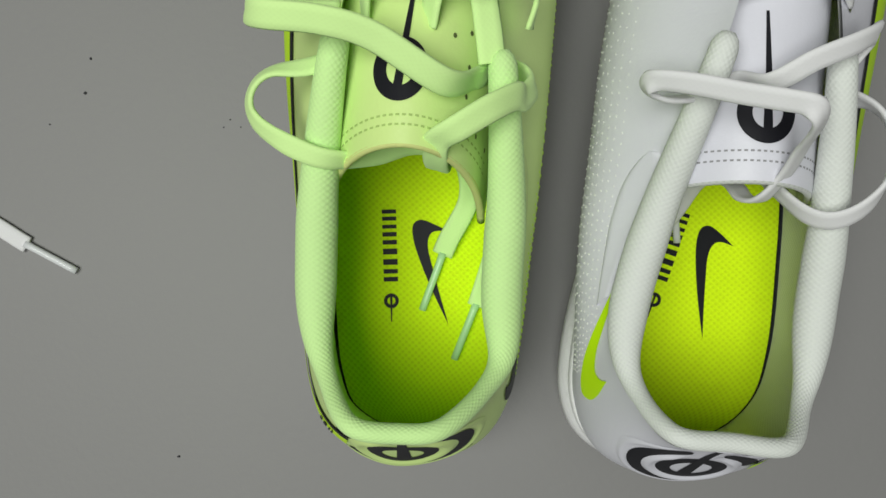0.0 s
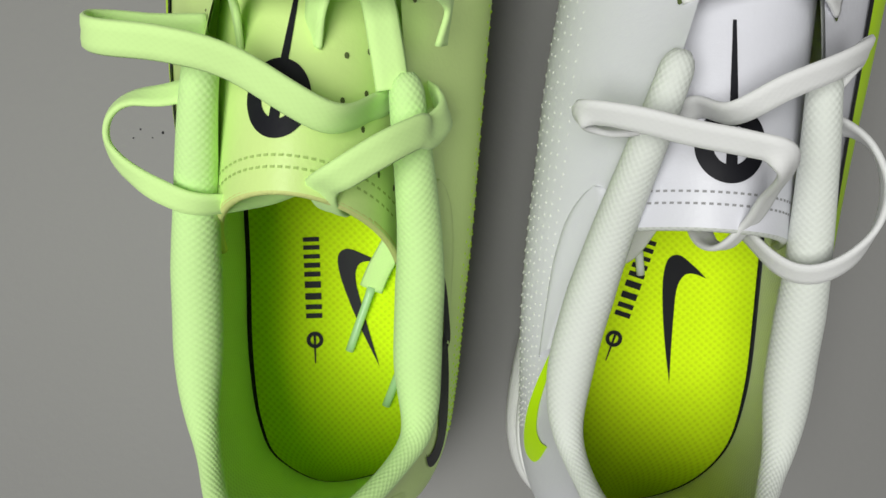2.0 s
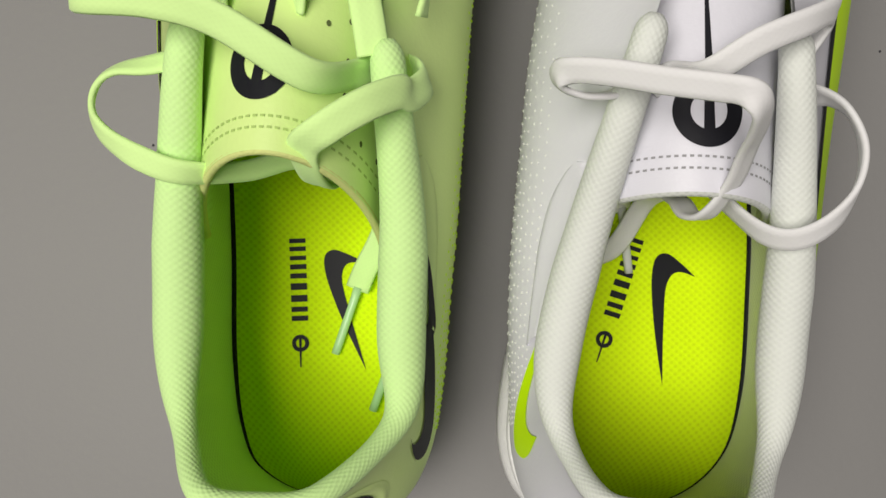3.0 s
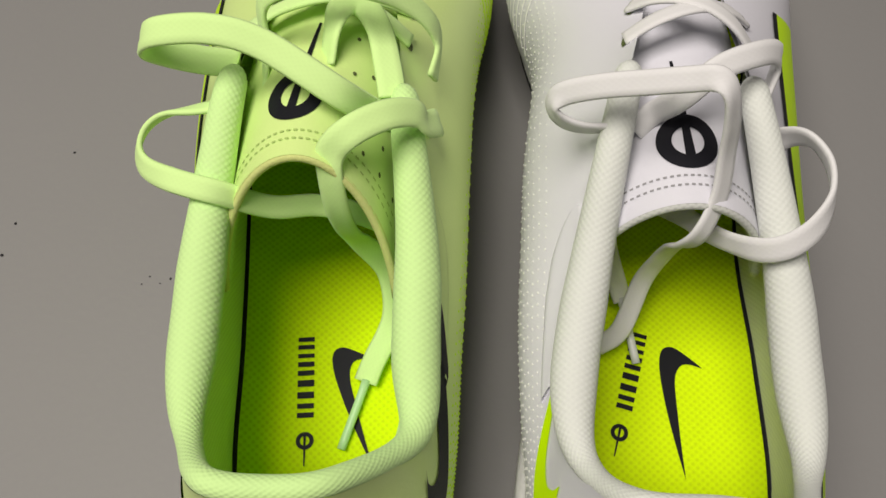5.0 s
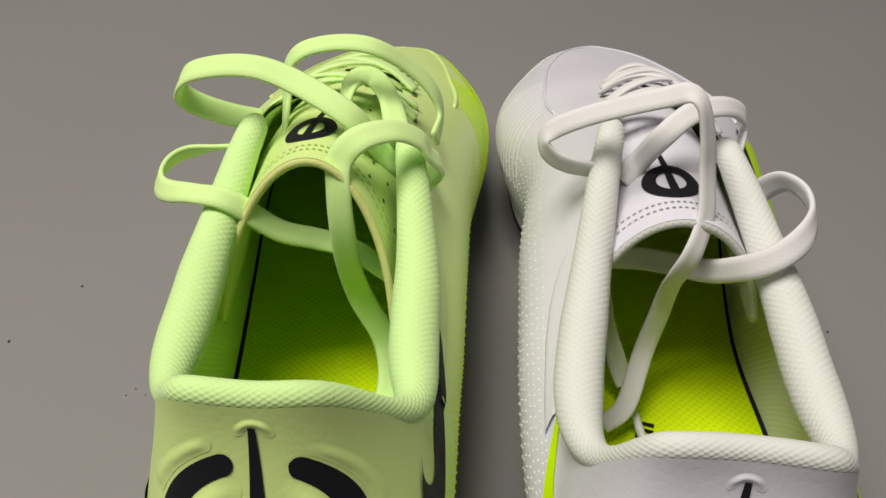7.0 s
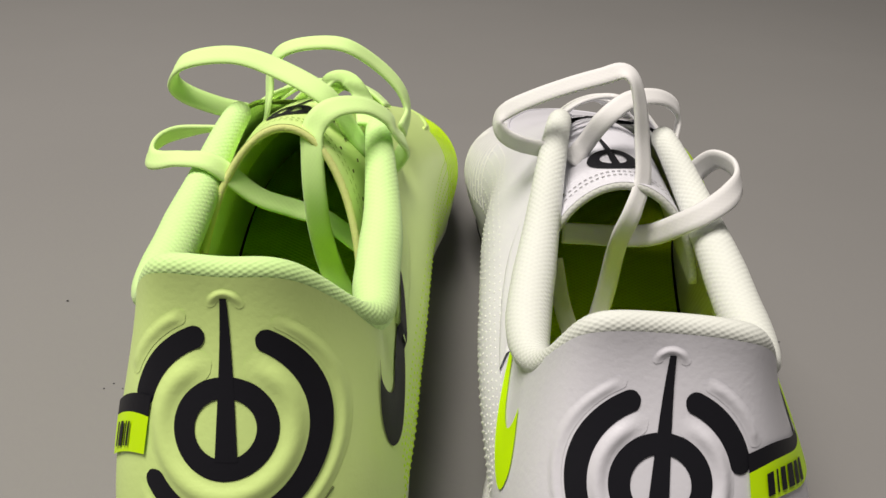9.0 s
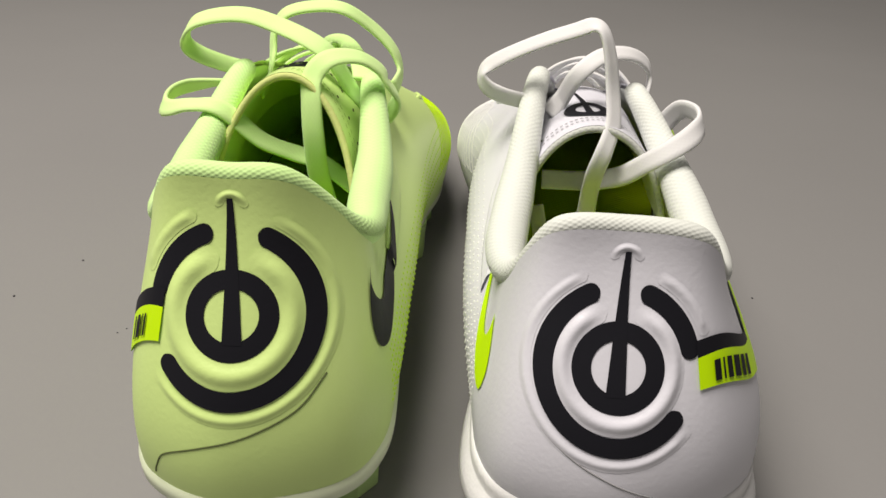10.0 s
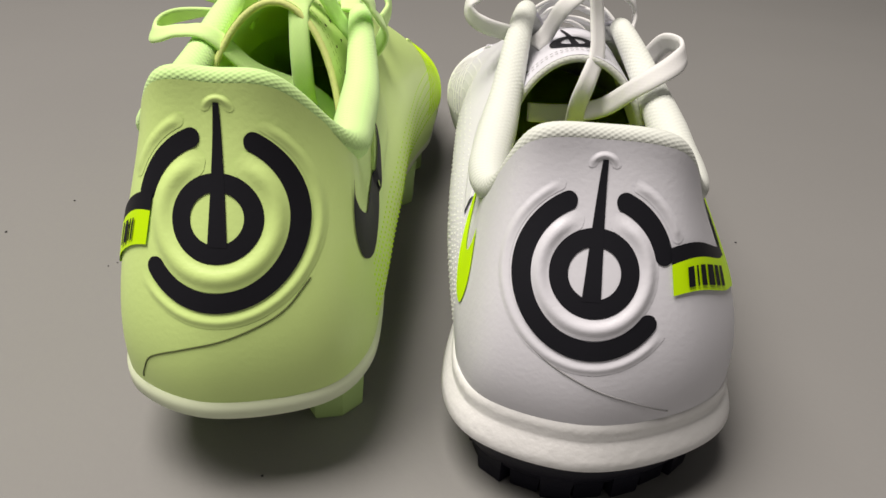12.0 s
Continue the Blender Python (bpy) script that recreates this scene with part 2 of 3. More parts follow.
def decal_ray(name, tree, P, way, mat, parent, label="", lift=0.0003, bulge=None):
    """A thin layer thrown along way onto the surface, from a sheet of points."""
    P = np.asarray(P, float)
    way = Vector(way).normalized()
    Q = np.empty_like(P)
    for i in range(P.shape[0]):
        for j in range(P.shape[1]):
            hit, nrm, _, _ = tree.ray_cast(Vector(P[i, j]), way)
            if hit is None:
                hit, nrm, _, _ = tree.find_nearest(Vector(P[i, j]) + way * 0.05)
            if nrm.dot(way) > 0:
                nrm = -nrm
            ends = min(1.0, i / 9, (P.shape[0] - 1 - i) / 9)
            h = lift + (0 if bulge is None else bulge[j] * ends * ends * (3 - 2 * ends))
            Q[i, j] = hit + nrm * h
    return sheet(name, Q, mat, parent, label)


def band(a, b, m=3):
    """A sheet of points between two lines."""
    a, b = np.asarray(a, float), np.asarray(b, float)
    w = np.linspace(0, 1, m)[None, :, None]
    return a[:, None] * (1 - w) + b[:, None] * w


def arc2(cx, cz, r0, r1, a0, a1, n=48, m=5, ell=1.0):
    """A ring piece in the heel's plane: angles in degrees, 0 to the right, 90 up; round ends."""
    a = np.radians(np.linspace(a0, a1, n))
    mid, half = (r0 + r1) / 2, (r1 - r0) / 2
    arc = np.abs(np.radians(a1 - a0)) * mid
    d = np.minimum(np.linspace(0, arc, n), np.linspace(arc, 0, n))
    k = np.sqrt(np.clip(1 - (1 - np.clip(d / half, 0, 1)) ** 2, 0.02, 1))
    if abs(a1 - a0) >= 360:
        k = np.ones(n)
    w = np.linspace(-1, 1, m)
    r = mid + half * k[:, None] * w[None]
    return np.stack([cx + ell * r * np.cos(a)[:, None], cz + r * np.sin(a)[:, None]], 2)


LEAN = math.radians(21)
HEEL_WAY = (0, math.cos(LEAN), -math.sin(LEAN))


def on_heel(P2, centre):
    """Points of the heel's leaning plane, drawn back from it; P2 counts from the mark's middle."""
    h = P2[..., 1]
    P = np.stack([centre[0] + P2[..., 0], centre[1] + h * math.sin(LEAN), centre[2] + h * math.cos(LEAN)], -1)
    return P - 0.05 * np.array(HEEL_WAY)


def blade(outer, inner, n=40, m=5):
    """A curved tick between two lines of control rows that share both ends."""
    pad = lambda r: smooth_rows([tuple(x) for x in r], n)
    return band(pad(outer), pad(inner), m)


def football_shoe(name, label, left_rows, right_rows, look_of):
    """Upper, collar, lining, insole and tongue of one shoe. Returns the root, the forms and the upper's mesh."""
    root = tagged(new(name), label, "shoe", "pair of shoes")
    forms = [Form(*left_rows, right_rows, PROFILE), Form(*right_rows, left_rows, PROFILE)]
    P = mirrored_join(forms[0].sheet(150, 26), forms[1].sheet(150, 26))
    upper = sheet("upper", P, look_of["leather"], root, look_of["upper_label"])
    return root, forms, upper


def collar_line(forms, n=220, s_end=0.455):
    s = np.linspace(-s_end, s_end, n)
    p, _ = surface(forms, s, np.ones(n))
    return s, p


def add_collar(forms, root, knit, heel_r=0.0023, side_r=0.0050, s_end=0.455):
    s, p = collar_line(forms, 260, s_end)
    k = np.clip((np.abs(s) - 0.14) / 0.14, 0, 1)
    k = k * k * (3 - 2 * k)
    thin = np.clip((np.abs(s) - 0.33) / 0.12, 0, 1)
    r = heel_r + (side_r - heel_r) * k - 0.0018 * thin
    end = np.clip((s_end - np.abs(s)) / 0.012, 0, 1)
    r = r * np.sqrt(1 - (1 - end) ** 2 * 0.75)
    _, nrm = surface(forms, s, np.full(len(s), 0.97))
    p = p - nrm * (1, 1, 0) * (0.0024 * (1 - k))[:, None]
    return tube("collar", p, r, knit, root, "padded mesh collar roll", around=20)


def inner_contour(forms, n, inset, z):
    s = np.linspace(-1, 1, n)
    p, _ = surface(forms, s, np.full(n, 0.12))
    c = p.copy()
    d = np.gradient(p[:, :2], axis=0)
    nrm = unit(np.stack([-d[:, 1], d[:, 0]], 1))
    c[:, :2] = p[:, :2] + nrm * inset
    c[:, 2] = z
    return s, c


def add_inside(forms, root, lining_mat, insole_z, inset=0.0058):
    """The lining down to the insole, the insole's dark rim and the insole."""
    n = 240
    s, low = inner_contour(forms, n, inset, insole_z - 0.002)
    top, _ = surface(forms, s, np.ones(n))
    top = top - (0, 0, 0.0015)
    mid, nrm = surface(forms, s, np.full(n, 0.55))
    mid = mid - nrm * (0.0028 + 0.0045 * np.clip(1 - np.abs(s) / 0.26, 0, 1) ** 0.5)[:, None]
    v = np.linspace(0, 1, 12)[None, :, None]
    P = top[:, None] * (1 - v) ** 2 + 2 * (1.0 * mid[:, None]) * v * (1 - v) + low[:, None] * v ** 2
    sheet("lining", P, lining_mat, root, "soft cloth lining")
    # insole: ladder of cross rows from heel to toe
    h = n // 2
    left, right = low[:h][::-1], low[h:]
    left, right = left.copy(), right.copy()
    left[:, 2] = right[:, 2] = insole_z
    w = np.linspace(0, 1, 14)
    Q = left[:, None] * (1 - w)[None, :, None] + right[:, None] * w[None, :, None]
    edge = np.abs(2 * w - 1) ** 6
    Q[:, :, 2] += 0.0012 * edge[None]
    insole = sheet("insole", Q, insole_cloth, root, "neon yellow mesh insole with black print")
    rim = np.concatenate([left[::-1], right], 0) + (0, 0, 0.0010)
    tube("insole_rim", rim[20:-20], np.full(len(rim) - 40, 0.0009), black_rubber, root, "thin black insole edge", around=8)
    return insole


def flat_on(P2, z, name, parent, mat=None):
    P = np.stack([P2[..., 0], P2[..., 1], np.full(P2.shape[:2], z)], 2)
    return sheet(name, P, mat or black_print, parent)


def turn2(P2, cx, cy, deg):
    a = math.radians(deg)
    x, y = P2[..., 0], P2[..., 1]
    return np.stack([cx + x * math.cos(a) - y * math.sin(a), cy + x * math.sin(a) + y * math.cos(a)], -1)


def tick_shape(n=40):
    """A plain curved tick, 1 long on its axis: fat hook at the top, long thin tail."""
    outer = [(0.36, 0.845), (0.25, 0.925), (0.13, 0.99), (0.05, 0.95), (0.035, 0.80), (0.075, 0.55), (0.14, 0.28), (0.22, 0.0)]
    inner = [(0.36, 0.845), (0.27, 0.865), (0.205, 0.855), (0.165, 0.80), (0.15, 0.70), (0.165, 0.5), (0.19, 0.25), (0.22, 0.0)]
    return blade(outer, inner, n, 5)


def bar_row(heights, gap, w):
    """Plain blocks in a row going down, for writing that stays unlettered."""
    out, y = [], 0.0
    for h in heights:
        for top, bottom in ((0.0, 0.34), (0.62, 0.96)) if h > 0.002 else ((0.0, 1.0),):
            a = np.array([(-w / 2, y - h * top), (w / 2, y - h * top)])
            b = np.array([(-w / 2, y - h * bottom), (w / 2, y - h * bottom)])
            out.append(band(a, b, 2))
        y -= h + gap
    return out, y


# ---------------------------------------------------------------- setting
def ground_sheet():
    P = [[(x, y, 0) for y in np.linspace(-3, 4, 15)] for x in np.linspace(-3.5, 3.5, 15)]
    ob = sheet("ground", P, floor_grey, None)
    return tagged(ob, "plain matt grey floor sheet with faint specks", "floor", kind="structure")


ground_sheet()

# ---------------------------------------------------------------- lime boot
LB_R = [(-.0420, -.0068, .0245), (-.0210, .0000, .0240), (-.0125, .0140, .0235), (-.0115, .035, .024), (-.0135, .065, .025), (-.0150, .100, .025), (-.0105, .140, .023),
        (-.0065, .170, .020), (-.0070, .200, .019), (-.0140, .235, .019), (-.0245, .262, .021), (-.0440, .277, .022)]
LT_R = [(-.0413, .0128, .0876), (-.0290, .0155, .0858), (-.0172, .0275, .0712), (-.0192, .045, .0680), (-.0205, .070, .0725), (-.0250, .100, .0835), (-.0290, .130, .0775),
        (-.0340, .165, .0660), (-.0440, .190, .0575), (-.0440, .230, .0440), (-.0440, .257, .0345), (-.0440, .2755, .0265)]
LS_R = [None, None, None, .0027, .0051, .0058, .0030, .0022, .0025, .0018, .001, .001]
LB_L = [(-.0420, -.0068, .0245), (-.0590, .0005, .0240), (-.0662, .0140, .0235), (-.0690, .035, .024), (-.0705, .065, .025), (-.0735, .100, .025), (-.0800, .140, .022),
        (-.0830, .170, .020), (-.0830, .200, .019), (-.0780, .232, .019), (-.0660, .258, .021), (-.0440, .277, .022)]
LT_L = [(-.0413, .0128, .0876), (-.0540, .0147, .0863), (-.0622, .0270, .0735), (-.0637, .045, .0700), (-.0640, .070, .0745), (-.0610, .102, .0850), (-.0565, .130, .0785),
        (-.0525, .165, .0660), (-.0440, .190, .0575), (-.0440, .230, .0440), (-.0440, .257, .0345), (-.0440, .2755, .0265)]
LS_L = [None, None, None, .0030, .0038, .0048, .0030, .0022, .0022, .0018, .001, .001]
RB_L = [(.0355, -.0064, .0240), (.0165, .0000, .0235), (.0090, .0130, .0225), (.0085, .034, .023), (.0090, .065, .024), (.0105, .100, .024), (.0115, .140, .022),
        (.0050, .170, .020), (.0030, .200, .019), (.0100, .235, .020), (.0235, .267, .023), (.0440, .281, .025)]
RT_L = [(.0345, .0143, .0802), (.0200, .0155, .0782), (.0130, .0268, .0632), (.0136, .045, .0612), (.0172, .070, .0680), (.0230, .104, .0850), (.0300, .132, .0775),
        (.0350, .165, .0650), (.0440, .190, .0575), (.0440, .230, .0445), (.0440, .260, .0350), (.0440, .2795, .0295)]
RS_L = [None, .0012, .0006, .0052, .0056, .0063, .0042, .0038, .0034, .0022, .001, .001]
RB_R = [(.0355, -.0064, .0240), (.0555, .0000, .0235), (.0690, .0130, .0225), (.0718, .034, .023), (.0700, .065, .024), (.0690, .100, .025), (.0760, .140, .022),
        (.0820, .170, .020), (.0835, .200, .019), (.0790, .236, .020), (.0655, .267, .023), (.0440, .281, .025)]
RT_R = [(.0345, .0143, .0802), (.0505, .0148, .0782), (.0592, .0270, .0655), (.0595, .045, .0630), (.0578, .070, .0690), (.0512, .104, .0815), (.0500, .132, .0765),
        (.0530, .165, .0650), (.0440, .190, .0575), (.0440, .230, .0445), (.0440, .260, .0350), (.0440, .2795, .0295)]
RS_R = [None, .0012, .0004, .0026, .0050, .0050, .0032, .0028, .0028, .0022, .001, .001]

boot, boot_forms, boot_upper = football_shoe("football_boot", "pale lime football boot with black prints and untied laces",
                                             (LB_L, LT_L, LS_L), (LB_R, LT_R, LS_R), dict(leather=lime_leather, upper_label="smooth lime synthetic leather upper"))
add_collar(boot_forms, boot, lime_knit)
boot_insole = add_inside(boot_forms, boot, lining_lime, 0.0225)
turf, turf_forms, turf_upper = football_shoe("turf_shoe", "white turf football shoe with black prints and untied laces",
                                             (RB_L, RT_L, RS_L), (RB_R, RT_R, RS_R), dict(leather=white_leather, upper_label="smooth white synthetic leather upper"))
add_collar(turf_forms, turf, white_knit, s_end=0.465)
turf_insole = add_inside(turf_forms, turf, lining_white, 0.0210)


# ---------------------------------------------------------------- soles
def outline(forms, n=200):
    s = np.linspace(-1, 1, n)
    p, _ = surface(forms, s, np.zeros(n))
    return p


def contour_layers(forms, layers, tuck=0.0, n=200):
    """Rings from the sole line outwards and down: rows of outward offset and height (None: the sole line's own, plus dz)."""
    p = outline(forms, n)
    d = np.gradient(p[:, :2], axis=0)
    nrm = unit(np.stack([d[:, 1], -d[:, 0]], 1))
    rows = []
    for off, z, dz in layers:
        q = p.copy()
        fore = np.clip((p[:, 1:2] - 0.025) / 0.045, 0, 1)
        fore = fore * fore * (3 - 2 * fore)
        q[:, :2] += nrm * ((off * (1 - fore) if off > 0 else off) - tuck * fore)
        q[:, 2] = p[:, 2] * (1 - z) + dz if z <= 1 else dz
        rows.append(q)
    return np.stack(rows, 1)


def sole_plate(forms, root, layers, mat, name, label, tuck=0.0, bottom=True):
    P = contour_layers(forms, layers, tuck)
    v, f, uv = grid_data(P)
    n, m = P.shape[:2]
    # underside
    if bottom:
        h = n // 2
        for i in range(h - 1):
            a, b = i, n - 1 - i
            f.append((a * m + m - 1, (a + 1) * m + m - 1, (b - 1) * m + m - 1, b * m + m - 1))
    return link_mesh(name, v, f, uv, mat, root, label)


sole_plate(boot_forms, boot, [(0.0, 0, 0.002), (0.0010, 0, 0.001), (0.0008, 0, -0.0022), (-0.003, 0.14, -0.002), (-0.009, 0.28, -0.001)], pale_plastic, "sole_plate", "pale translucent moulded sole plate")
sole_plate(turf_forms, turf, [(-0.0004, 0, 0.0026), (0.0006, 0, 0.0022), (0.0010, 0, 0.0), (0.0007, 0.05, -0.0006), (0.0009, 0.09, -0.0003), (0.0016, 0.14, 0.0), (0.0026, 0.25, 0.0), (0.0031, 0.33, 0.0), (0.0028, 0.35, 0.0), (0.001, 0.37, 0.0)], white_foam, "midsole", "white foam midsole with a creased side", 0.002)
sole_plate(turf_forms, turf, [(0.0022, 0.34, 0.0), (0.0012, 0.44, 0.0), (-0.0022, 0.66, 0.0), (-0.004, 0.78, 0.0)], black_rubber, "outsole", "black rubber outsole", 0.002)


# ---------------------------------------------------------------- studs and lugs
def stud_mesh(quad, top_z, lean, name, mat, root, label=""):
    """A tapered block: quad of floor corners, spread at its root."""
    q = np.asarray(quad, float)
    c = q.mean(0)
    rows = []
    for z, k in ((0.0, 0.94), (0.0006, 1.0), (top_z * 0.5, 1.06), (top_z, 1.25)):
        ring = c + (q - c) * k + np.array(lean) * z
        rows.append(np.column_stack([ring, np.full(len(q), z)]))
    P = np.array(rows)
    v, f, uv = grid_data(P, True)
    m = len(q)
    f.append(tuple(range(m))[::-1])
    f.append(tuple(range(3 * m, 4 * m)))
    return link_mesh(name, v, f, uv, mat, root, label, flat=True)


def blade_plan(x, y, deg, length=0.013, thick=0.0055):
    a = math.radians(deg)
    pts = [(-length / 2, -thick * 0.2), (0, -thick * 0.6), (length / 2, -thick * 0.2), (length / 2, thick * 0.5), (0, thick * 0.35), (-length / 2, thick * 0.5)]
    return [(x + p * math.cos(a) - q * math.sin(a), y + p * math.sin(a) + q * math.cos(a)) for p, q in pts]


for x, y, deg in ((-.0210, .0240, 33), (-.0560, .0215, -33), (-.0190, .062, 80), (-.0640, .062, -80), (-.0150, .150, 70), (-.0730, .150, -70), (-.0140, .185, 80), (-.0750, .185, -80),
                  (-.0230, .225, 100), (-.0680, .225, -100), (-.044, .250, 0)):
    stud_mesh(blade_plan(x, y, deg), 0.018 if y < 0.1 else 0.014, (0, 0), "stud", lime_plastic, boot, "moulded lime stud")


def add_lugs():
    p = outline(turf_forms, 400)
    d = np.gradient(p[:, :2], axis=0)
    nrm = unit(np.stack([d[:, 1], -d[:, 0]], 1))
    step = np.concatenate(([0], np.cumsum(np.linalg.norm(np.diff(p[:, :2], axis=0), axis=1))))
    for k, dist in enumerate(np.arange(0.003, step[-1] - 0.003, 0.0092)):
        i = int(np.searchsorted(step, dist))
        c = p[i, :2] - nrm[i] * ((0.0068 if k % 2 else 0.0058) + 0.0048 * min(1, max(0, (p[i, 1] - 0.012) / 0.05)))
        t = unit(d[i])
        n = nrm[i]
        w, l = 0.0041, 0.0050
        quad = [c - t * w - n * l, c + t * w - n * l, c + t * w * 0.8 + n * 0.002, c - t * w * 0.8 + n * 0.002]
        stud_mesh(quad, 0.0085, (0, 0), "lug", black_rubber, turf)
    for y in np.arange(0.02, 0.26, 0.017):
        for x in np.arange(0.018, 0.075, 0.014):
            if x < (0.060 if y < 0.1 else 0.076) and (y < 0.24 or 0.025 < x < 0.06):
                stud_mesh([(x - .003, y - .003), (x + .003, y - .003), (x + .003, y + .003), (x - .003, y + .003)], 0.0085, (0, 0), "lug", black_rubber, turf)


add_lugs()


# ---------------------------------------------------------------- tongues
def add_tongue(root, rows, mat, lining, edge, logo, label):
    """rows: middle x, y, z, half width, drop of the edges, backward shift of the edges."""
    q = smooth_rows(rows, 60)
    a = np.linspace(-1, 1, 41)
    P = np.empty((60, 41, 3))
    for i, (x, y, z, w, d, dy) in enumerate(q):
        P[i, :, 0] = x + w * np.sin(a * 1.35) / math.sin(1.35)
        P[i, :, 1] = y + dy * a * a
        P[i, :, 2] = z - d * (1 - np.cos(a * 1.35)) / (1 - math.cos(1.35))
    thick = np.array((0, 0.0004, -0.0022))
    tongue = sheet("tongue", P, mat, root, label)
    under = P.copy()
    mid = P[:, 20:21]
    under = under + thick
    under[:, :, 0] = mid[:, :, 0] + (under[:, :, 0] - mid[:, :, 0]) * 0.93
    sheet("tongue_lining", under, lining, root, "soft tongue lining")
    rim = (P[0] + under[0]) / 2
    tube("tongue_rim", rim, np.full(len(rim), 0.0010), edge, root, "raw foam tongue edge", around=10)
    tree = tree_of(tongue)
    # two rows of stitches along the rim
    for row, k in ((4, 0), (6, 1)):
        for j in range(5 + k, 36, 1):
            p0, p1 = P[row, j], P[row, j] * 0.45 + P[row, j + 1] * 0.55
            side = np.array((0, 0.00022, 0))
            seg = np.array([[p0 - side, p0 + side], [p1 - side, p1 + side]]) + (0, 0, 0.00025)
            sheet("stitch", seg, logo["thread"], tongue)
    # punched holes
    for i, j in logo["holes"]:
        c = P[i, j] + (0, 0, 0.0002)
        r = [0.00048, 0.0]
        ang = np.linspace(0, math.tau, 9)
        tx, ty = unit(P[i, min(j + 1, 40)] - P[i, j - 1]), unit(P[min(i + 1, 59), j] - P[i - 1, j])
        disc = np.array([[c + rr * (math.cos(t) * tx + 1.3 * math.sin(t) * ty) for rr in r] for t in ang])
        sheet("hole", disc, seam_dark, tongue)
    # black round mark with two slots and a long needle
    cx, cy, R = logo["at"]
    tilt = logo["tilt"]

    def throw(P2, name="mark"):
        p = turn2(P2 * (1.0, logo["tall"]), cx, cy, tilt)
        decal_ray(name, tree, np.stack([p[..., 0], p[..., 1], np.full(p.shape[:2], 0.13)], 2), (0, 0, -1), black_print, tongue, lift=0.00025)
    throw(arc2(0, 0, R * 0.52, R, 0, 360, 60, 5, 1.0))
    throw(band(
        np.column_stack([np.linspace(-R * 0.17, -R * 0.05, 24), np.linspace(-R * 0.75, R * 3.3, 24)]), np.column_stack([np.linspace(R * 0.17, R * 0.05, 24), np.linspace(-R * 0.75, R * 3.3, 24)]), 4))
    return tongue


lime_holes = [(i, j) for i in range(8, 34, 5) for j in (29, 32, 35)] + [(i + 2, 26) for i in range(14, 34, 6)]
add_tongue(boot, [(-.0442, .0775, .0905, .0200, .0330, -.0150), (-.0440, .090, .0890, .0205, .0290, -.010), (-.0438, .105, .0862, .0205, .0200, -.002), (-.0436, .130, .0800, .0180, .0120, 0),
                  (-.0438, .160, .0690, .0140, .0070, 0), (-.0440, .187, .0570, .0090, .0040, 0)],
           lime_leather, lining_lime, foam_edge, dict(thread=lime_thread, holes=lime_holes, at=(-.0466, .0935, .0058), tilt=-5, tall=1.22), "lime tongue with stitched rim and punched holes")
white_holes = [(i, j) for i in range(7, 32, 5) for j in (6, 9)]
add_tongue(turf, [(.0372, .0765, .0805, .0200, .0235, -.004), (.0372, .090, .0800, .0196, .0210, -.002), (.0376, .105, .0790, .0180, .0160, 0), (.0400, .130, .0755, .0150, .0110, 0),
                  (.0425, .160, .0670, .0110, .0070, 0), (.0440, .187, .0570, .0080, .0040, 0)],
           white_leather, lining_white, lining_white, dict(thread=seam_grey, holes=white_holes, at=(.0362, .0920, .0064), tilt=3, tall=1.1), "white tongue with stitched rim and punched holes")


# ---------------------------------------------------------------- heel marks
def heel_mark(root, upper, centre, R, side):
    """The round black mark with its raised rings; side: 1 when the open arm runs to the right, -1 to the left."""
    tree = tree_of(upper)
    m = lambda a: a if side > 0 else 180 - a

    def throw(P2, name, mat, lift=0.0003, bulge=None, label=""):
        decal_ray(name, tree, on_heel(P2, centre), HEEL_WAY, mat, root, label, lift, bulge)
    w, ell = 0.0040, 0.93
    throw(arc2(0, 0, R - w, R, m(107), m(329), 160, 5, ell), "heel_ring", black_print, 0.0002, None, "black printed ring on the heel")
    throw(arc2(0, 0, R - w, R, m(75), m(8), 90, 5, ell), "heel_ring_arm", black_print, 0.0002, None, "black printed arc on the heel")
    throw(arc2(0, 0, 0.0052, 0.0089, 0, 360, 60, 5, 1.0), "heel_disc", black_print, 0.0002, None, "black printed disc on the heel")
    n = 30
    z = np.linspace(-0.0056, 0.0224, n)
    half = np.linspace(0.0019, 0.00055, n)
    x = np.linspace(0.0004, -0.0008, n) * -side
    throw(band(np.column_stack([x - half, z]), np.column_stack([x + half, z]), 4), "heel_needle", black_print, 0.00026, None, "black printed needle on the heel")
    k = np.linspace(-1, 1, 11)
    ridge = lambda h: h * (np.cos(k * math.pi) * 0.5 + 0.5)
    leather = upper.data.materials[0]
    throw(arc2(0, 0, 0.0090, R - w - 0.0001, 104, 436, 90, 11, 0.97), "embossed_ring", leather, 0.00008, ridge(0.0008), "raised ring pressed into the leather")
    throw(arc2(0, 0, R * 1.03, R * 1.17, m(112), m(325), 110, 11, ell), "embossed_ring", leather, 0.00008, ridge(0.00032), "raised ring pressed into the leather")
    throw(arc2(0, 0, R * 1.04, R * 1.20, m(68), m(20), 50, 11, ell), "embossed_ring", leather, 0.00008, ridge(0.00032), "raised ring pressed into the leather")
    throw(arc2(0.0006 * side, 0.0207, 0.0016, 0.0034, 0, 180, 30, 11), "embossed_arch", leather, 0.00008, ridge(0.00035), "raised arch over the needle")


heel_mark(boot, boot_upper, (-.0401, -.0005, .0648), .0186, -1)
heel_mark(turf, turf_upper, (.0344, -.0002, .0576), .0173, 1)


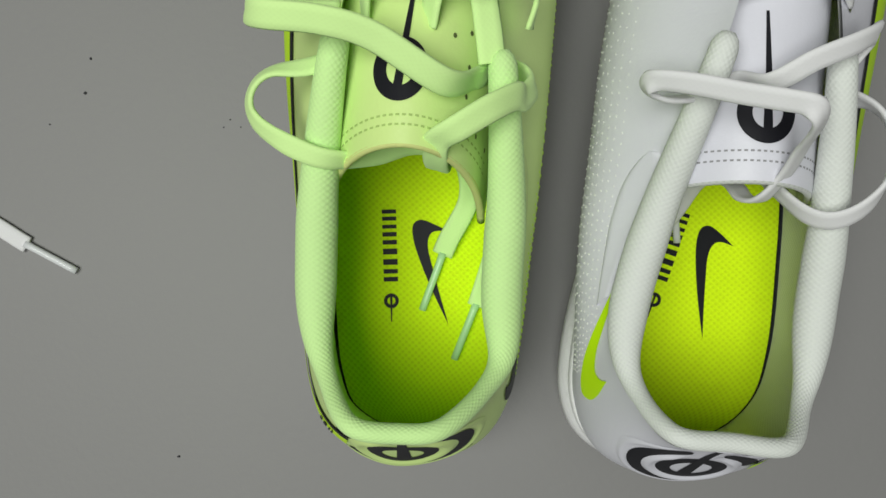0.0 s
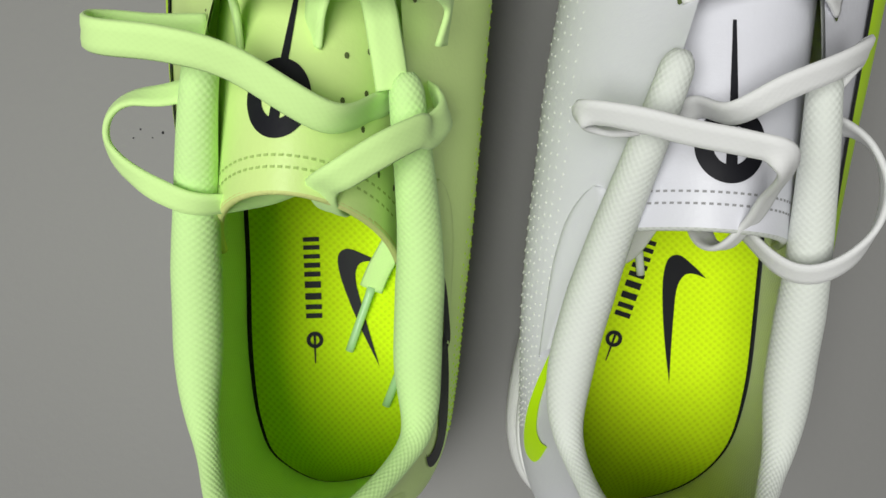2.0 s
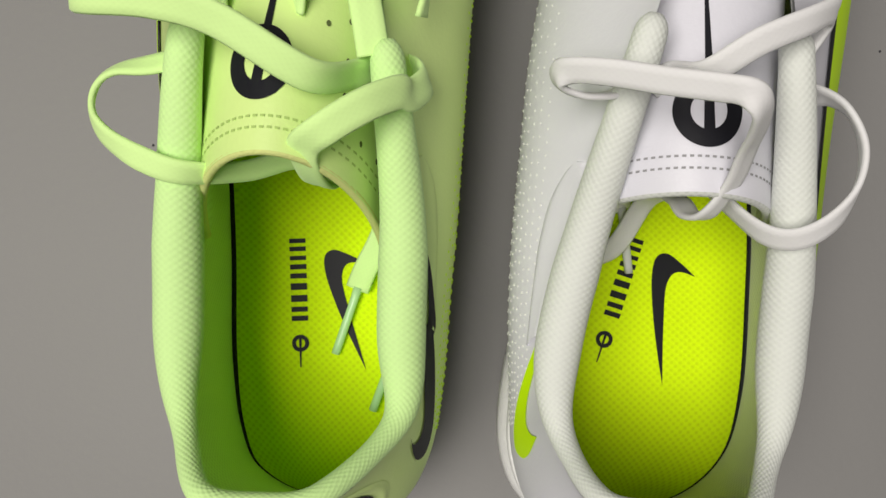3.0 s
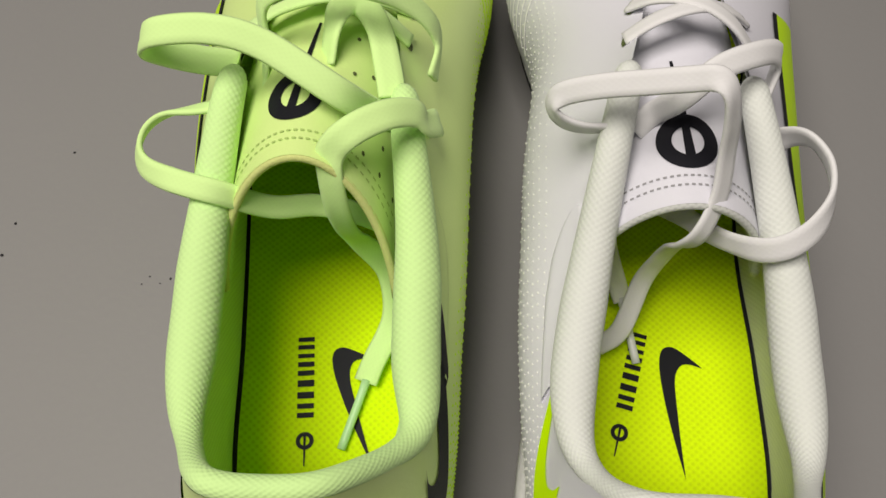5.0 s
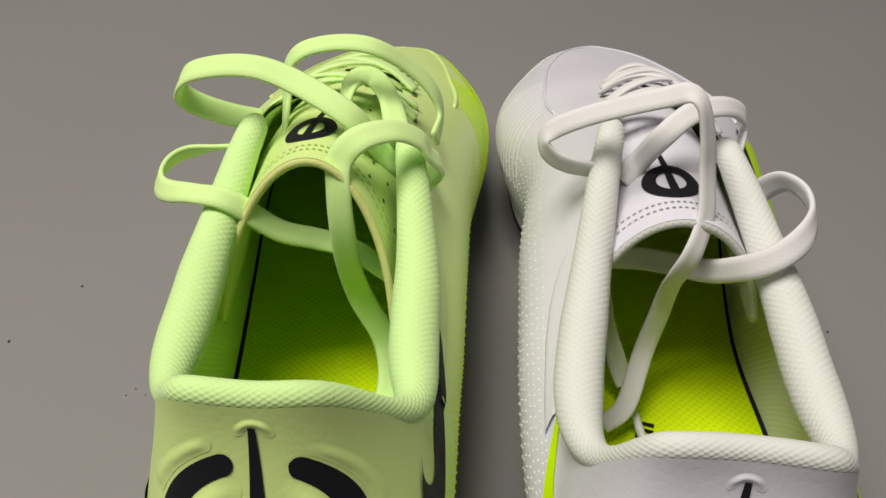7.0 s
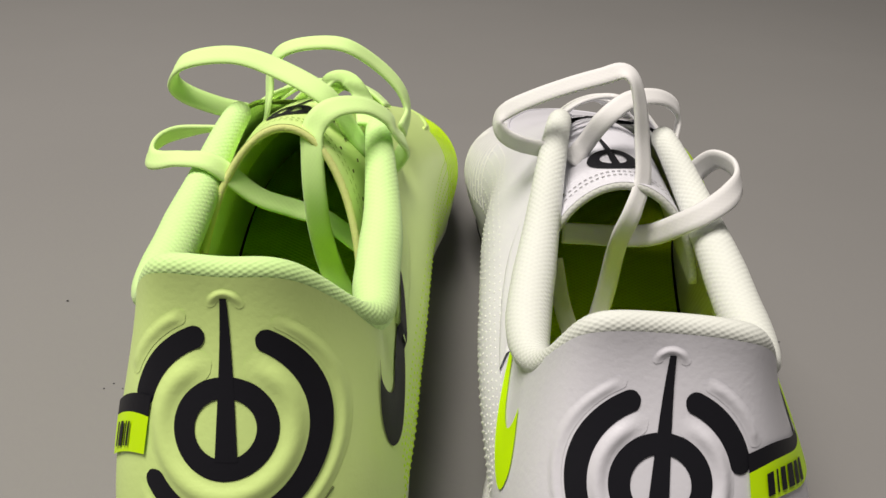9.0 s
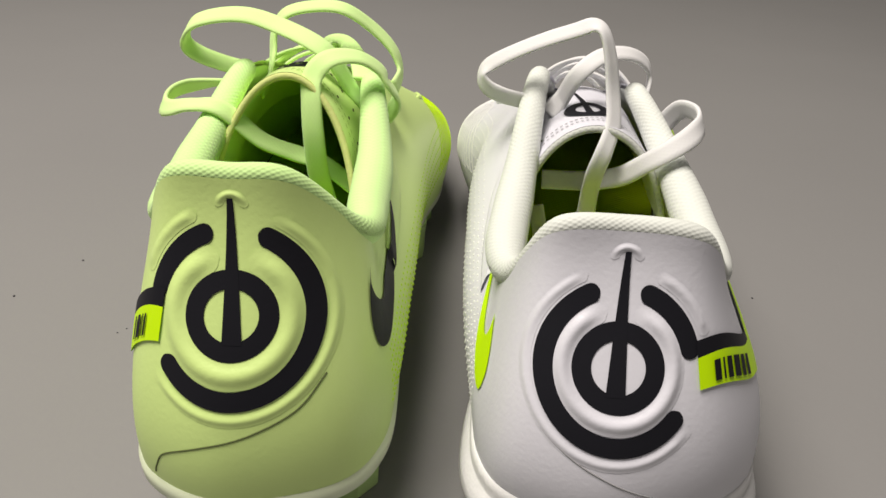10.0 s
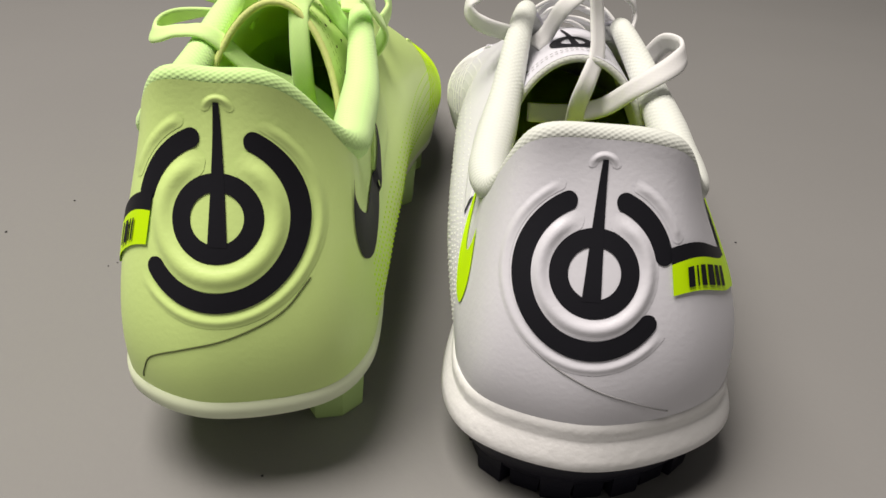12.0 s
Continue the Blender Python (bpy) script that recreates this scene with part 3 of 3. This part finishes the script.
def seam(root, upper, points, mat, way=(0, 1, 0), r=0.00028):
    tree = tree_of(upper)
    q = smooth_path(points, 70)
    out = []
    for p in q:
        hit, nrm, _, _ = tree.ray_cast(Vector(p), Vector(way))
        if hit is not None:
            out.append(np.array(hit))
    if len(out) > 3:
        tube("seam", np.array(out), np.full(len(out), r), mat, root, "stitched seam", around=6)


seam(boot, boot_upper, [(-.0575, -.06, .0275), (-.0567, -.06, .0300), (-.0540, -.06, .0346), (-.0459, -.06, .0387), (-.0357, -.06, .0418), (-.0272, -.06, .0456), (-.0222, -.06, .0510)], seam_dark, r=0.0002)
seam(turf, turf_upper, [(.0165, -.06, .0570), (.0189, -.06, .0462), (.0255, -.06, .0402), (.0349, -.06, .0356), (.0446, -.06, .0318), (.0527, -.06, .0278)], seam_grey, r=0.0002)


# ---------------------------------------------------------------- side marks
def side_tick(root, under, outer, inner, x, way, mat, label):
    P = blade(outer, inner, 60, 6)
    P = np.stack([np.full(P.shape[:2], x), P[..., 0], P[..., 1]], 2) - 0.03 * np.array(Vector(way).normalized())
    decal_ray("side_mark", tree_of(*under), P, way, mat, root, label, 0.0003)


def side_pad(root, forms, sign, mat):
    """A smooth raised pad along the ankle, with a round front end."""
    t = np.linspace(0, 1, 60)
    w = 0.125 * np.sqrt(np.clip(1 - np.clip((t - 0.78) / 0.22, 0, 1) ** 2, 0.0004, 1)) * (0.5 + 0.5 * np.clip(t / 0.6, 0, 1))
    k = np.linspace(-1, 1, 13)
    S = (0.30 + 0.105 * t)[:, None] + 0 * k[None]
    V = (0.66 + 0.12 * t)[:, None] + w[:, None] * k[None]
    return decal_sv("side_pad", forms, S * sign, V, mat, root, "smooth raised ankle pad", 0.00002, 0.0008 * (1 - k ** 6))


turf_pad = side_pad(turf, turf_forms, -1, white_leather)
boot_pad = side_pad(boot, boot_forms, 1, lime_leather)


side_tick(boot, (boot_upper, boot_pad),
          [(.0230, .0645), (.0184, .0584), (.0163, .0530), (.0176, .0484), (.0245, .0467), (.0360, .0490), (.0500, .0548), (.0610, .0606), (.0690, .0700)],
          [(.0230, .0645), (.0212, .0612), (.0218, .0580), (.0250, .0557), (.0305, .0550), (.0405, .0555), (.0520, .0580), (.0615, .0620), (.0690, .0700)],
          -.013, (-1, 0.2, 0), black_print, "black printed curved tick")
side_tick(turf, (turf_upper, turf_pad),
          [(.0230, .0545), (.0180, .0485), (.0160, .0430), (.0180, .0385), (.0270, .0415), (.0410, .0498), (.0560, .0586), (.0683, .0655)],
          [(.0230, .0545), (.0230, .0505), (.0250, .0478), (.0300, .0480), (.0360, .0502), (.0450, .0540), (.0570, .0600), (.0683, .0655)],
          .0085, (1, 0.2, 0), neon_print, "neon yellow printed curved tick")


def strip_line(k, climb):
    """Lower edge and breadth of the neon strip: it climbs round the heel, then runs level."""
    u = np.clip(k / 0.25, 0, 1)
    return 0.50 + climb * u - 0.12 * k - 0.17 * np.sin(math.pi * k) ** 2, 0.10 + 0.05 * u + 0.02 * k


def side_bands(root, forms, sign, climb, marks):
    """Neon strip with a black line above it, from the heel mark along the side, with plain bars for its writing."""
    S = np.linspace(0.072, 0.56, 60) * sign
    k = np.linspace(0, 1, 60)
    low, wide = strip_line(k, climb)
    w = np.linspace(0, 1, 5)
    V = low[:, None] + wide[:, None] * w[None]
    decal_sv("side_strip", forms, np.repeat(S[:, None], 5, 1), V, neon_print, root, "neon yellow printed strip", 0.0005)
    V2 = (low + wide)[:, None] + (0.055 - 0.02 * k)[:, None] * w[None]
    decal_sv("side_line", forms, np.repeat(S[:, None], 5, 1), V2, black_print, root, "black printed line", 0.0005)
    for a, b in marks:
        s2 = np.linspace(a, b, 3) * sign
        kk = (np.abs(s2) - 0.072) / (0.56 - 0.072)
        lo, wi = strip_line(kk, climb)
        V3 = (lo + wi * 0.15)[:, None] + (wi * 0.62)[:, None] * np.linspace(0, 1, 3)[None]
        decal_sv("bar", forms, np.repeat(s2[:, None], 3, 1), V3, black_print, root, lift=0.0008)


BARS = ((0.090, 0.099), (0.103, 0.106), (0.110, 0.119), (0.123, 0.136), (0.140, 0.150), (0.155, 0.165))
side_bands(turf, turf_forms, 1, 0.13, BARS)
side_bands(boot, boot_forms, -1, 0.0, ((0.098, 0.101), (0.104, 0.107), (0.112, 0.120), (0.124, 0.130)))


# ---------------------------------------------------------------- insole prints
def insole_prints(insole, z, text_at, text_turn, letters, ring, tick_at, tick_turn, tick_size):
    blocks, _ = bar_row(letters, 0.0011, 0.0042)
    for b in blocks:
        flat_on(turn2(b, *text_at, text_turn), z, "bar", insole)
    flat_on(arc2(ring[0], ring[1], 0.0012, 0.0022, 0, 360, 40, 3), z, "ring", insole)
    a = turn2(np.array([(-0.00035, 0.0018), (-0.00025, -0.0062)]), ring[0], ring[1], text_turn)
    b = turn2(np.array([(0.00035, 0.0018), (0.00005, -0.0062)]), ring[0], ring[1], text_turn)
    flat_on(band(a, b, 3), z + 0.00005, "needle", insole)
    t = tick_shape() * tick_size
    t = t - np.array((0.22 * tick_size, 0))
    flat_on(turn2(t, *tick_at, tick_turn), z, "tick", insole)


insole_prints(boot_insole, 0.0229, (-.0502, .0640), 6, (.0034, .0011, .0038, .0050, .0038), (-.0474, .0370), (-.0299, .0312), 14, .0325)
insole_prints(turf_insole, 0.0214, (.0380, .0700), -14, (.0034, .0011, .0038, .0050, .0038), (.0313, .0432), (.0471, .0323), -4, .0345)


# ---------------------------------------------------------------- grip dots and toe stripes
def grip_dots(root, forms, sign, mat, label, s0, s1, cols, v0, v1, rows, r=0.00055):
    """Small raised dots in rows along the side: one layer."""
    verts, faces = [], []
    ang = np.linspace(0, math.tau, 6, endpoint=False)
    for i in range(cols):
        for j in range(rows):
            s = (s0 + (s1 - s0) * (i + 0.25 * (j % 2)) / cols) * sign
            v = v0 + (v1 - v0) * j / (rows - 1) + 0.05 * math.sin(i * 0.12)
            p, nrm = surface(forms, s, v)
            p, nrm = p[0], nrm[0]
            tx = unit(np.cross(nrm, (0, 0, 1)))
            ty = np.cross(nrm, tx)
            o = len(verts)
            size = r * (1 - 0.35 * j / rows)
            verts += [p + size * (math.cos(a) * tx + math.sin(a) * ty) for a in ang] + [p + nrm * size * 0.7]
            faces += [(o + k, o + (k + 1) % 6, o + 6) for k in range(6)]
    tagged(link_mesh("grip_dots", verts, faces, None, mat, root, label), kind="stuff")


grip_dots(boot, boot_forms, 1, neon_print, "neon yellow raised grip dots", 0.22, 0.62, 54, 0.16, 0.42, 6)
grip_dots(turf, turf_forms, -1, white_foam, "white raised grip dots", 0.24, 0.62, 54, 0.18, 0.55, 8, 0.0005)


def toe_stripes(root, forms, spans):
    """Raised ribs across the toe's edge and slanted along the side: side, first and last place, count, heights, slant, material."""
    k = np.linspace(-1, 1, 4)
    for sign, s0, s1, count, v0, v1, slant, mat in spans:
        for s in np.linspace(s0, s1, count):
            v = np.linspace(v0, v1, 14)
            S = (s + slant * (v - v0))[:, None] + 0.0016 * k[None]
            decal_sv("stripe", forms, np.clip(S, 0, 0.999) * sign, np.repeat(v[:, None], 4, 1), mat, root, lift=0.00012, bulge=0.0002 * (1 - k ** 2))


toe_stripes(boot, boot_forms, ((1, 0.700, 0.985, 24, 0.10, 0.50, 0.03, neon_print), (1, 0.575, 0.685, 10, 0.16, 0.62, 0.10, neon_print), (-1, 0.74, 0.985, 20, 0.10, 0.50, 0.03, neon_print)))
toe_stripes(turf, turf_forms, ((1, 0.70, 0.985, 24, 0.10, 0.50, 0.03, white_foam), (-1, 0.700, 0.985, 24, 0.10, 0.50, 0.03, white_foam), (-1, 0.575, 0.685, 10, 0.16, 0.62, 0.10, white_foam)))


def toe_line(root, forms, mat):
    """The ridge where the ribbed toe band meets the smooth vamp."""
    s = np.concatenate([np.linspace(-0.60, -0.995, 50), np.linspace(0.995, 0.60, 50)])
    v = 0.66 - 0.10 * np.clip((np.abs(s) - 0.6) / 0.39, 0, 1)
    p, nrm = surface(forms, s, v)
    tube("toe_ridge", p + nrm * 0.0001, np.full(len(p), 0.0006), mat, root, "low ridge behind the ribbed toe", around=8)


toe_line(boot, boot_forms, lime_leather)
toe_line(turf, turf_forms, white_leather)
grip_dots(boot, boot_forms, -1, seam_dark, "fine punched holes beside the collar", 0.22, 0.50, 20, 0.80, 0.90, 2, 0.0004)


# ---------------------------------------------------------------- laces
def cross_laces(root, forms, mat, rows, width=0.0052):
    """The tight rows of lace between the eyelets."""
    for k, (sl, sr, lift) in enumerate(rows):
        a, na = surface(forms, -sl, 0.93)
        b, nb = surface(forms, sr, 0.93)
        a, b, na, nb = a[0] + na[0] * 0.0006, b[0] + nb[0] * 0.0006, na[0], nb[0]
        up = np.array((0, 0.25, 1.0))
        pts = []
        for t in np.linspace(0, 1, 7):
            p = a * (1 - t) + b * t
            h = lift * math.sin(math.pi * t) ** 0.8
            face = na * (1 - t) + nb * t + up * 0.5
            pts.append((*(p + (0, 0.0006 * k, h)), *face))
        ribbon("lace", pts, width, 0.0012, mat, root, "flat lace pulled through the eyelets", n=40)
        for p, nrm, sgn in ((a, na, -1), (b, nb, 1)):
            tx = unit(np.cross(nrm, (0, 1, 0)))
            ty = np.cross(nrm, tx)
            hole = np.array([[p - nrm * 0.0003 + r * (math.cos(q) * tx * 0.5 + math.sin(q) * ty * 1.2) for r in (0.0019, 0.0)] for q in np.linspace(0, math.tau, 13)])
            sheet("eyelet", hole, seam_dark, root)


cross_laces(boot, boot_forms, lime_ribbon, ((.50, .535, .0075), (.54, .50, .0085), (.56, .60, .007), (.61, .57, .0075), (.63, .66, .006), (.67, .635, .006), (.69, .69, .005)))
cross_laces(turf, turf_forms, white_ribbon, ((.50, .535, .0075), (.54, .50, .0085), (.56, .60, .007), (.61, .57, .0075), (.63, .66, .006), (.67, .635, .006), (.69, .69, .005)))

W, T = 0.0062, 0.0013
boot_lace = ribbon("lace", [(-.0275, .0960, .0775, .3, -.5, .8), (-.0301, .0939, .0820, .3, -.5, .8), (-.0369, .0905, .0935, .2, -.5, .8), (-.0521, .0975, .0985, 0, -.5, .85), (-.0628, .0995, .1000, 0, -.5, .85), (-.0745, .1003, .0975, -.3, -.4, .8),
                   (-.0789, .1023, .0917, -1, .1, .1), (-.0764, .1035, .0879, -.4, .5, -.7), (-.0690, .1040, .0850, -.1, .5, -.8), (-.0610, .1050, .0830, 0, .5, -.8)],
                   W, T, lime_ribbon, boot, "flat pale lime woven lace loop")
ribbon("lace", [(-.0600, .0960, .0815, 0, .5, .8), (-.0679, .0931, .0823, -.1, .5, .8), (-.0747, .0920, .0815, -.4, .7, .5), (-.0785, .0895, .0806, -.8, .4, .4), (-.0802, .0858, .0792, -.9, 0, .4), (-.0795, .0822, .0782, -.8, -.4, .5), (-.0762, .0790, .0790, -.4, -.6, .7), (-.0692, .0755, .0812, 0, -.4, .9),
                (-.0610, .0735, .0812, 0, -.5, .8), (-.0518, .0755, .0725, .1, -.6, .8), (-.0438, .0790, .0678, .1, -.6, .7), (-.0365, .0795, .0652, .2, -.6, .7), (-.0269, .0800, .0575, .2, -.6, .7)], 0.0052, T, lime_ribbon, boot, "flat pale lime woven lace loop")
lace_c = ribbon("lace", [(-.0215, .0985, .0715, .9, .3, .1), (-.0185, .0965, .0760, .9, .3, .1), (-.0172, .0935, .0805, .9, .2, .3), (-.0195, .0900, .0850, .8, .1, .5), (-.0215, .0895, .0890, .5, -.2, .8), (-.0270, .0860, .0930, .1, -.4, .9), (-.0337, .0812, .0935, -.2, -.7, .7), (-.0378, .0785, .0893, -.3, -.9, .2), (-.0378, .0755, .0830, -.3, -.9, .1),
                (-.0372, .0740, .0740, -.2, -.9, .1), (-.0365, .0755, .0630, -.1, -.9, .3), (-.0345, .0790, .0500, .1, -.8, .5), (-.0290, .0780, .0370, .3, -.5, .8), (-.0272, .0683, .0295, .2, -.1, .95), (-.0317, .0570, .0262, 0, 0, 1), (-.0334, .0520, .0250, 0, 0, 1)],
                W, T, lime_ribbon, boot, "flat pale lime woven lace end", n=140)
aglet((-.0332, .0525, .0250), (-.0380, .0351, .0240), aglet_lime, lace_c)
lace_e = ribbon("lace", [(-.0190, .0760, .0450, .8, -.2, .4), (-.0185, .0620, .0340, .6, -.1, .8), (-.0200, .0500, .0290, .3, 0, .9), (-.0218, .0405, .0262, .1, 0, 1), (-.0224, .0378, .0255, 0, 0, 1)], 0.0050, T, lime_ribbon, boot, "flat pale lime woven lace end")
aglet((-.0223, .0383, .0255), (-.0274, .0212, .0240), aglet_lime, lace_e)
ribbon("lace", [(-.0560, .0960, .0790, -.9, -.3, 0), (-.0553, .1020, .0815, -.8, -.5, 0), (-.0555, .1090, .0865, -.8, -.5, .1), (-.0553, .1120, .0933, -.8, -.4, .3), (-.0514, .1118, .0985, -.4, -.5, .7), (-.0432, .1125, .1006, -.1, -.5, .85), (-.0344, .1120, .1003, .2, -.5, .8), (-.0261, .1145, .0945, .6, -.4, .6),
                (-.0202, .1148, .0882, .9, -.3, .3), (-.0181, .1131, .0822, 1, -.2, 0), (-.0190, .1061, .0795, .8, -.3, .2)], 0.0048, T, lime_ribbon, boot, "flat pale lime woven lace loop")
ribbon("lace", [(-.0415, .1040, .0850, -.7, -.5, .2), (-.0408, .1100, .0885, -.6, -.6, .3), (-.0390, .1165, .0896, -.1, -.6, .8), (-.0350, .1180, .0890, .3, -.5, .8), (-.0310, .1130, .0868, .4, -.4, .8), (-.0285, .1040, .0855, .2, -.3, .9), (-.0270, .0970, .0840, .2, -.2, .9)], W, T, lime_ribbon, boot, "flat pale lime woven lace")

lace_r = ribbon("lace", [(.0225, .0985, .0765, .1, -.9, -.3), (.0190, .0940, .0805, .1, -.9, -.3), (.0125, .0925, .0825, -.2, -.9, -.2), (.0080, .0932, .0845, -.7, -.7, 0), (.0063, .0946, .0875, -.9, -.3, .2), (.0085, .0950, .0905, -.6, -.6, .5), (.0150, .0940, .0945, -.2, -.6, .8),
                (.0230, .0922, .0985, -.1, -.6, .8), (.0305, .0910, .1015, 0, -.6, .8), (.0350, .0900, .1032, .3, -.6, .7), (.0378, .0882, .1015, .7, -.5, .5), (.0398, .0860, .0950, .7, -.7, .2), (.0408, .0835, .0880, .6, -.8, .2), (.0412, .0785, .0805, .5, -.8, .4),
                (.0388, .0730, .0745, .2, -.9, .1), (.0372, .0730, .0685, .1, -.95, .1), (.0370, .0765, .0610, .1, -.9, .2), (.0368, .0785, .0500, 0, -.9, .3), (.0352, .0775, .0385, -.1, -.8, .5), (.0310, .0675, .0300, -.2, -.4, .9), (.0255, .0640, .0265, 0, 0, 1)],
                0.0051, T, white_ribbon, turf, "flat white woven lace loop", n=170)
ribbon("lace", [(.0575, .0985, .0700, .8, .5, .2), (.0597, .0970, .0760, .7, .5, .4), (.0622, .0930, .0808, .8, .4, .4), (.0645, .0864, .0818, 1, 0, .3), (.0640, .0790, .0812, .9, -.3, .4), (.0603, .0725, .0800, .4, -.6, .7), (.0550, .0690, .0775, .1, -.6, .8), (.0500, .0700, .0735, 0, -.7, .7),
                (.0450, .0760, .0670, -.1, -.8, .5), (.0390, .0840, .0620, -.2, -.8, .5), (.0330, .0880, .0600, -.2, -.8, .5), (.0250, .0880, .0600, -.2, -.8, .5)], 0.0056, T, white_ribbon, turf, "flat white woven lace loop")
ribbon("lace", [(.0255, .0960, .0770, 0, -.5, .8), (.0290, .0985, .0800, 0, -.5, .8), (.0330, .0970, .0880, -.1, -.6, .7), (.0400, .1015, .0925, 0, -.6, .8), (.0480, .1055, .0925, .3, -.5, .8), (.0540, .1090, .0890, .8, -.3, .4), (.0558, .1095, .0840, 1, -.1, 0), (.0540, .1040, .0780, .9, -.2, -.2)], 0.0054, T, white_ribbon, turf, "flat white woven lace loop")
lace_w = ribbon("lace", [(.0245, .0920, .0500, -.6, -.5, .5), (.0268, .0860, .0400, -.5, -.5, .7), (.0305, .0805, .0310, -.3, -.3, .9), (.0325, .0770, .0272, 0, -.1, 1)], 0.0050, T, white_ribbon, turf, "flat white woven lace end")
aglet((.0323, .0775, .0275), (.0362, .0610, .0232), aglet_white, lace_w)

# ---------------------------------------------------------------- loose things on the floor
floor_lace = tagged(ribbon("shoelace", [(-.2300, .0830, .0010, 0, 0, 1), (-.2060, .0680, .0010, 0, 0, 1), (-.1863, .0545, .0012, 0, 0, 1), (-.1752, .0486, .0013, 0, 0, 1), (-.1690, .0452, .0013, 0, 0, 1), (-.1662, .0438, .0013, 0, 0, 1)], 0.0056, 0.0014, white_ribbon, None),
                    "white flat shoelace end lying on the grey floor", "shoelace")
aglet((-.1668, .0441, .0014), (-.1501, .0366, .0013), aglet_white, floor_lace, 0.0012)


def crumb(x, y, size, seed):
    rng = np.random.RandomState(seed)
    bm = bmesh.new()
    bmesh.ops.create_icosphere(bm, subdivisions=1, radius=size)
    for v in bm.verts:
        v.co = Vector((v.co.x * rng.uniform(0.6, 1.3), v.co.y * rng.uniform(0.6, 1.3), v.co.z * rng.uniform(0.4, 0.8)))
    low = min(v.co.z for v in bm.verts)
    for v in bm.verts:
        v.co.z -= low
    me = bpy.data.meshes.new("crumb")
    bm.to_mesh(me)
    bm.free()
    me.materials.append(crumb_dark)
    ob = new("crumb", me)
    ob.location = (x, y, 0)
    tagged(ob, "tiny dark crumb of grit on the grey floor", "crumb", "crumbs on the floor")


for k, (x, y, size) in enumerate(((-.0981, .0887, .0004), (-.1045, .0891, .0003), (-.1065, .0865, .0003), (-.1010, .0870, .00025), (-.1513, .0939, .0005), (-.1503, .105, .0005), (-.1385, .1321, .0004),
                                  (-.1138, -.0217, .0005), (-.0342, -.0010, .0004), (-.1620, .0830, .0003), (.110, .130, .0004))):
    crumb(x, y, size, k)
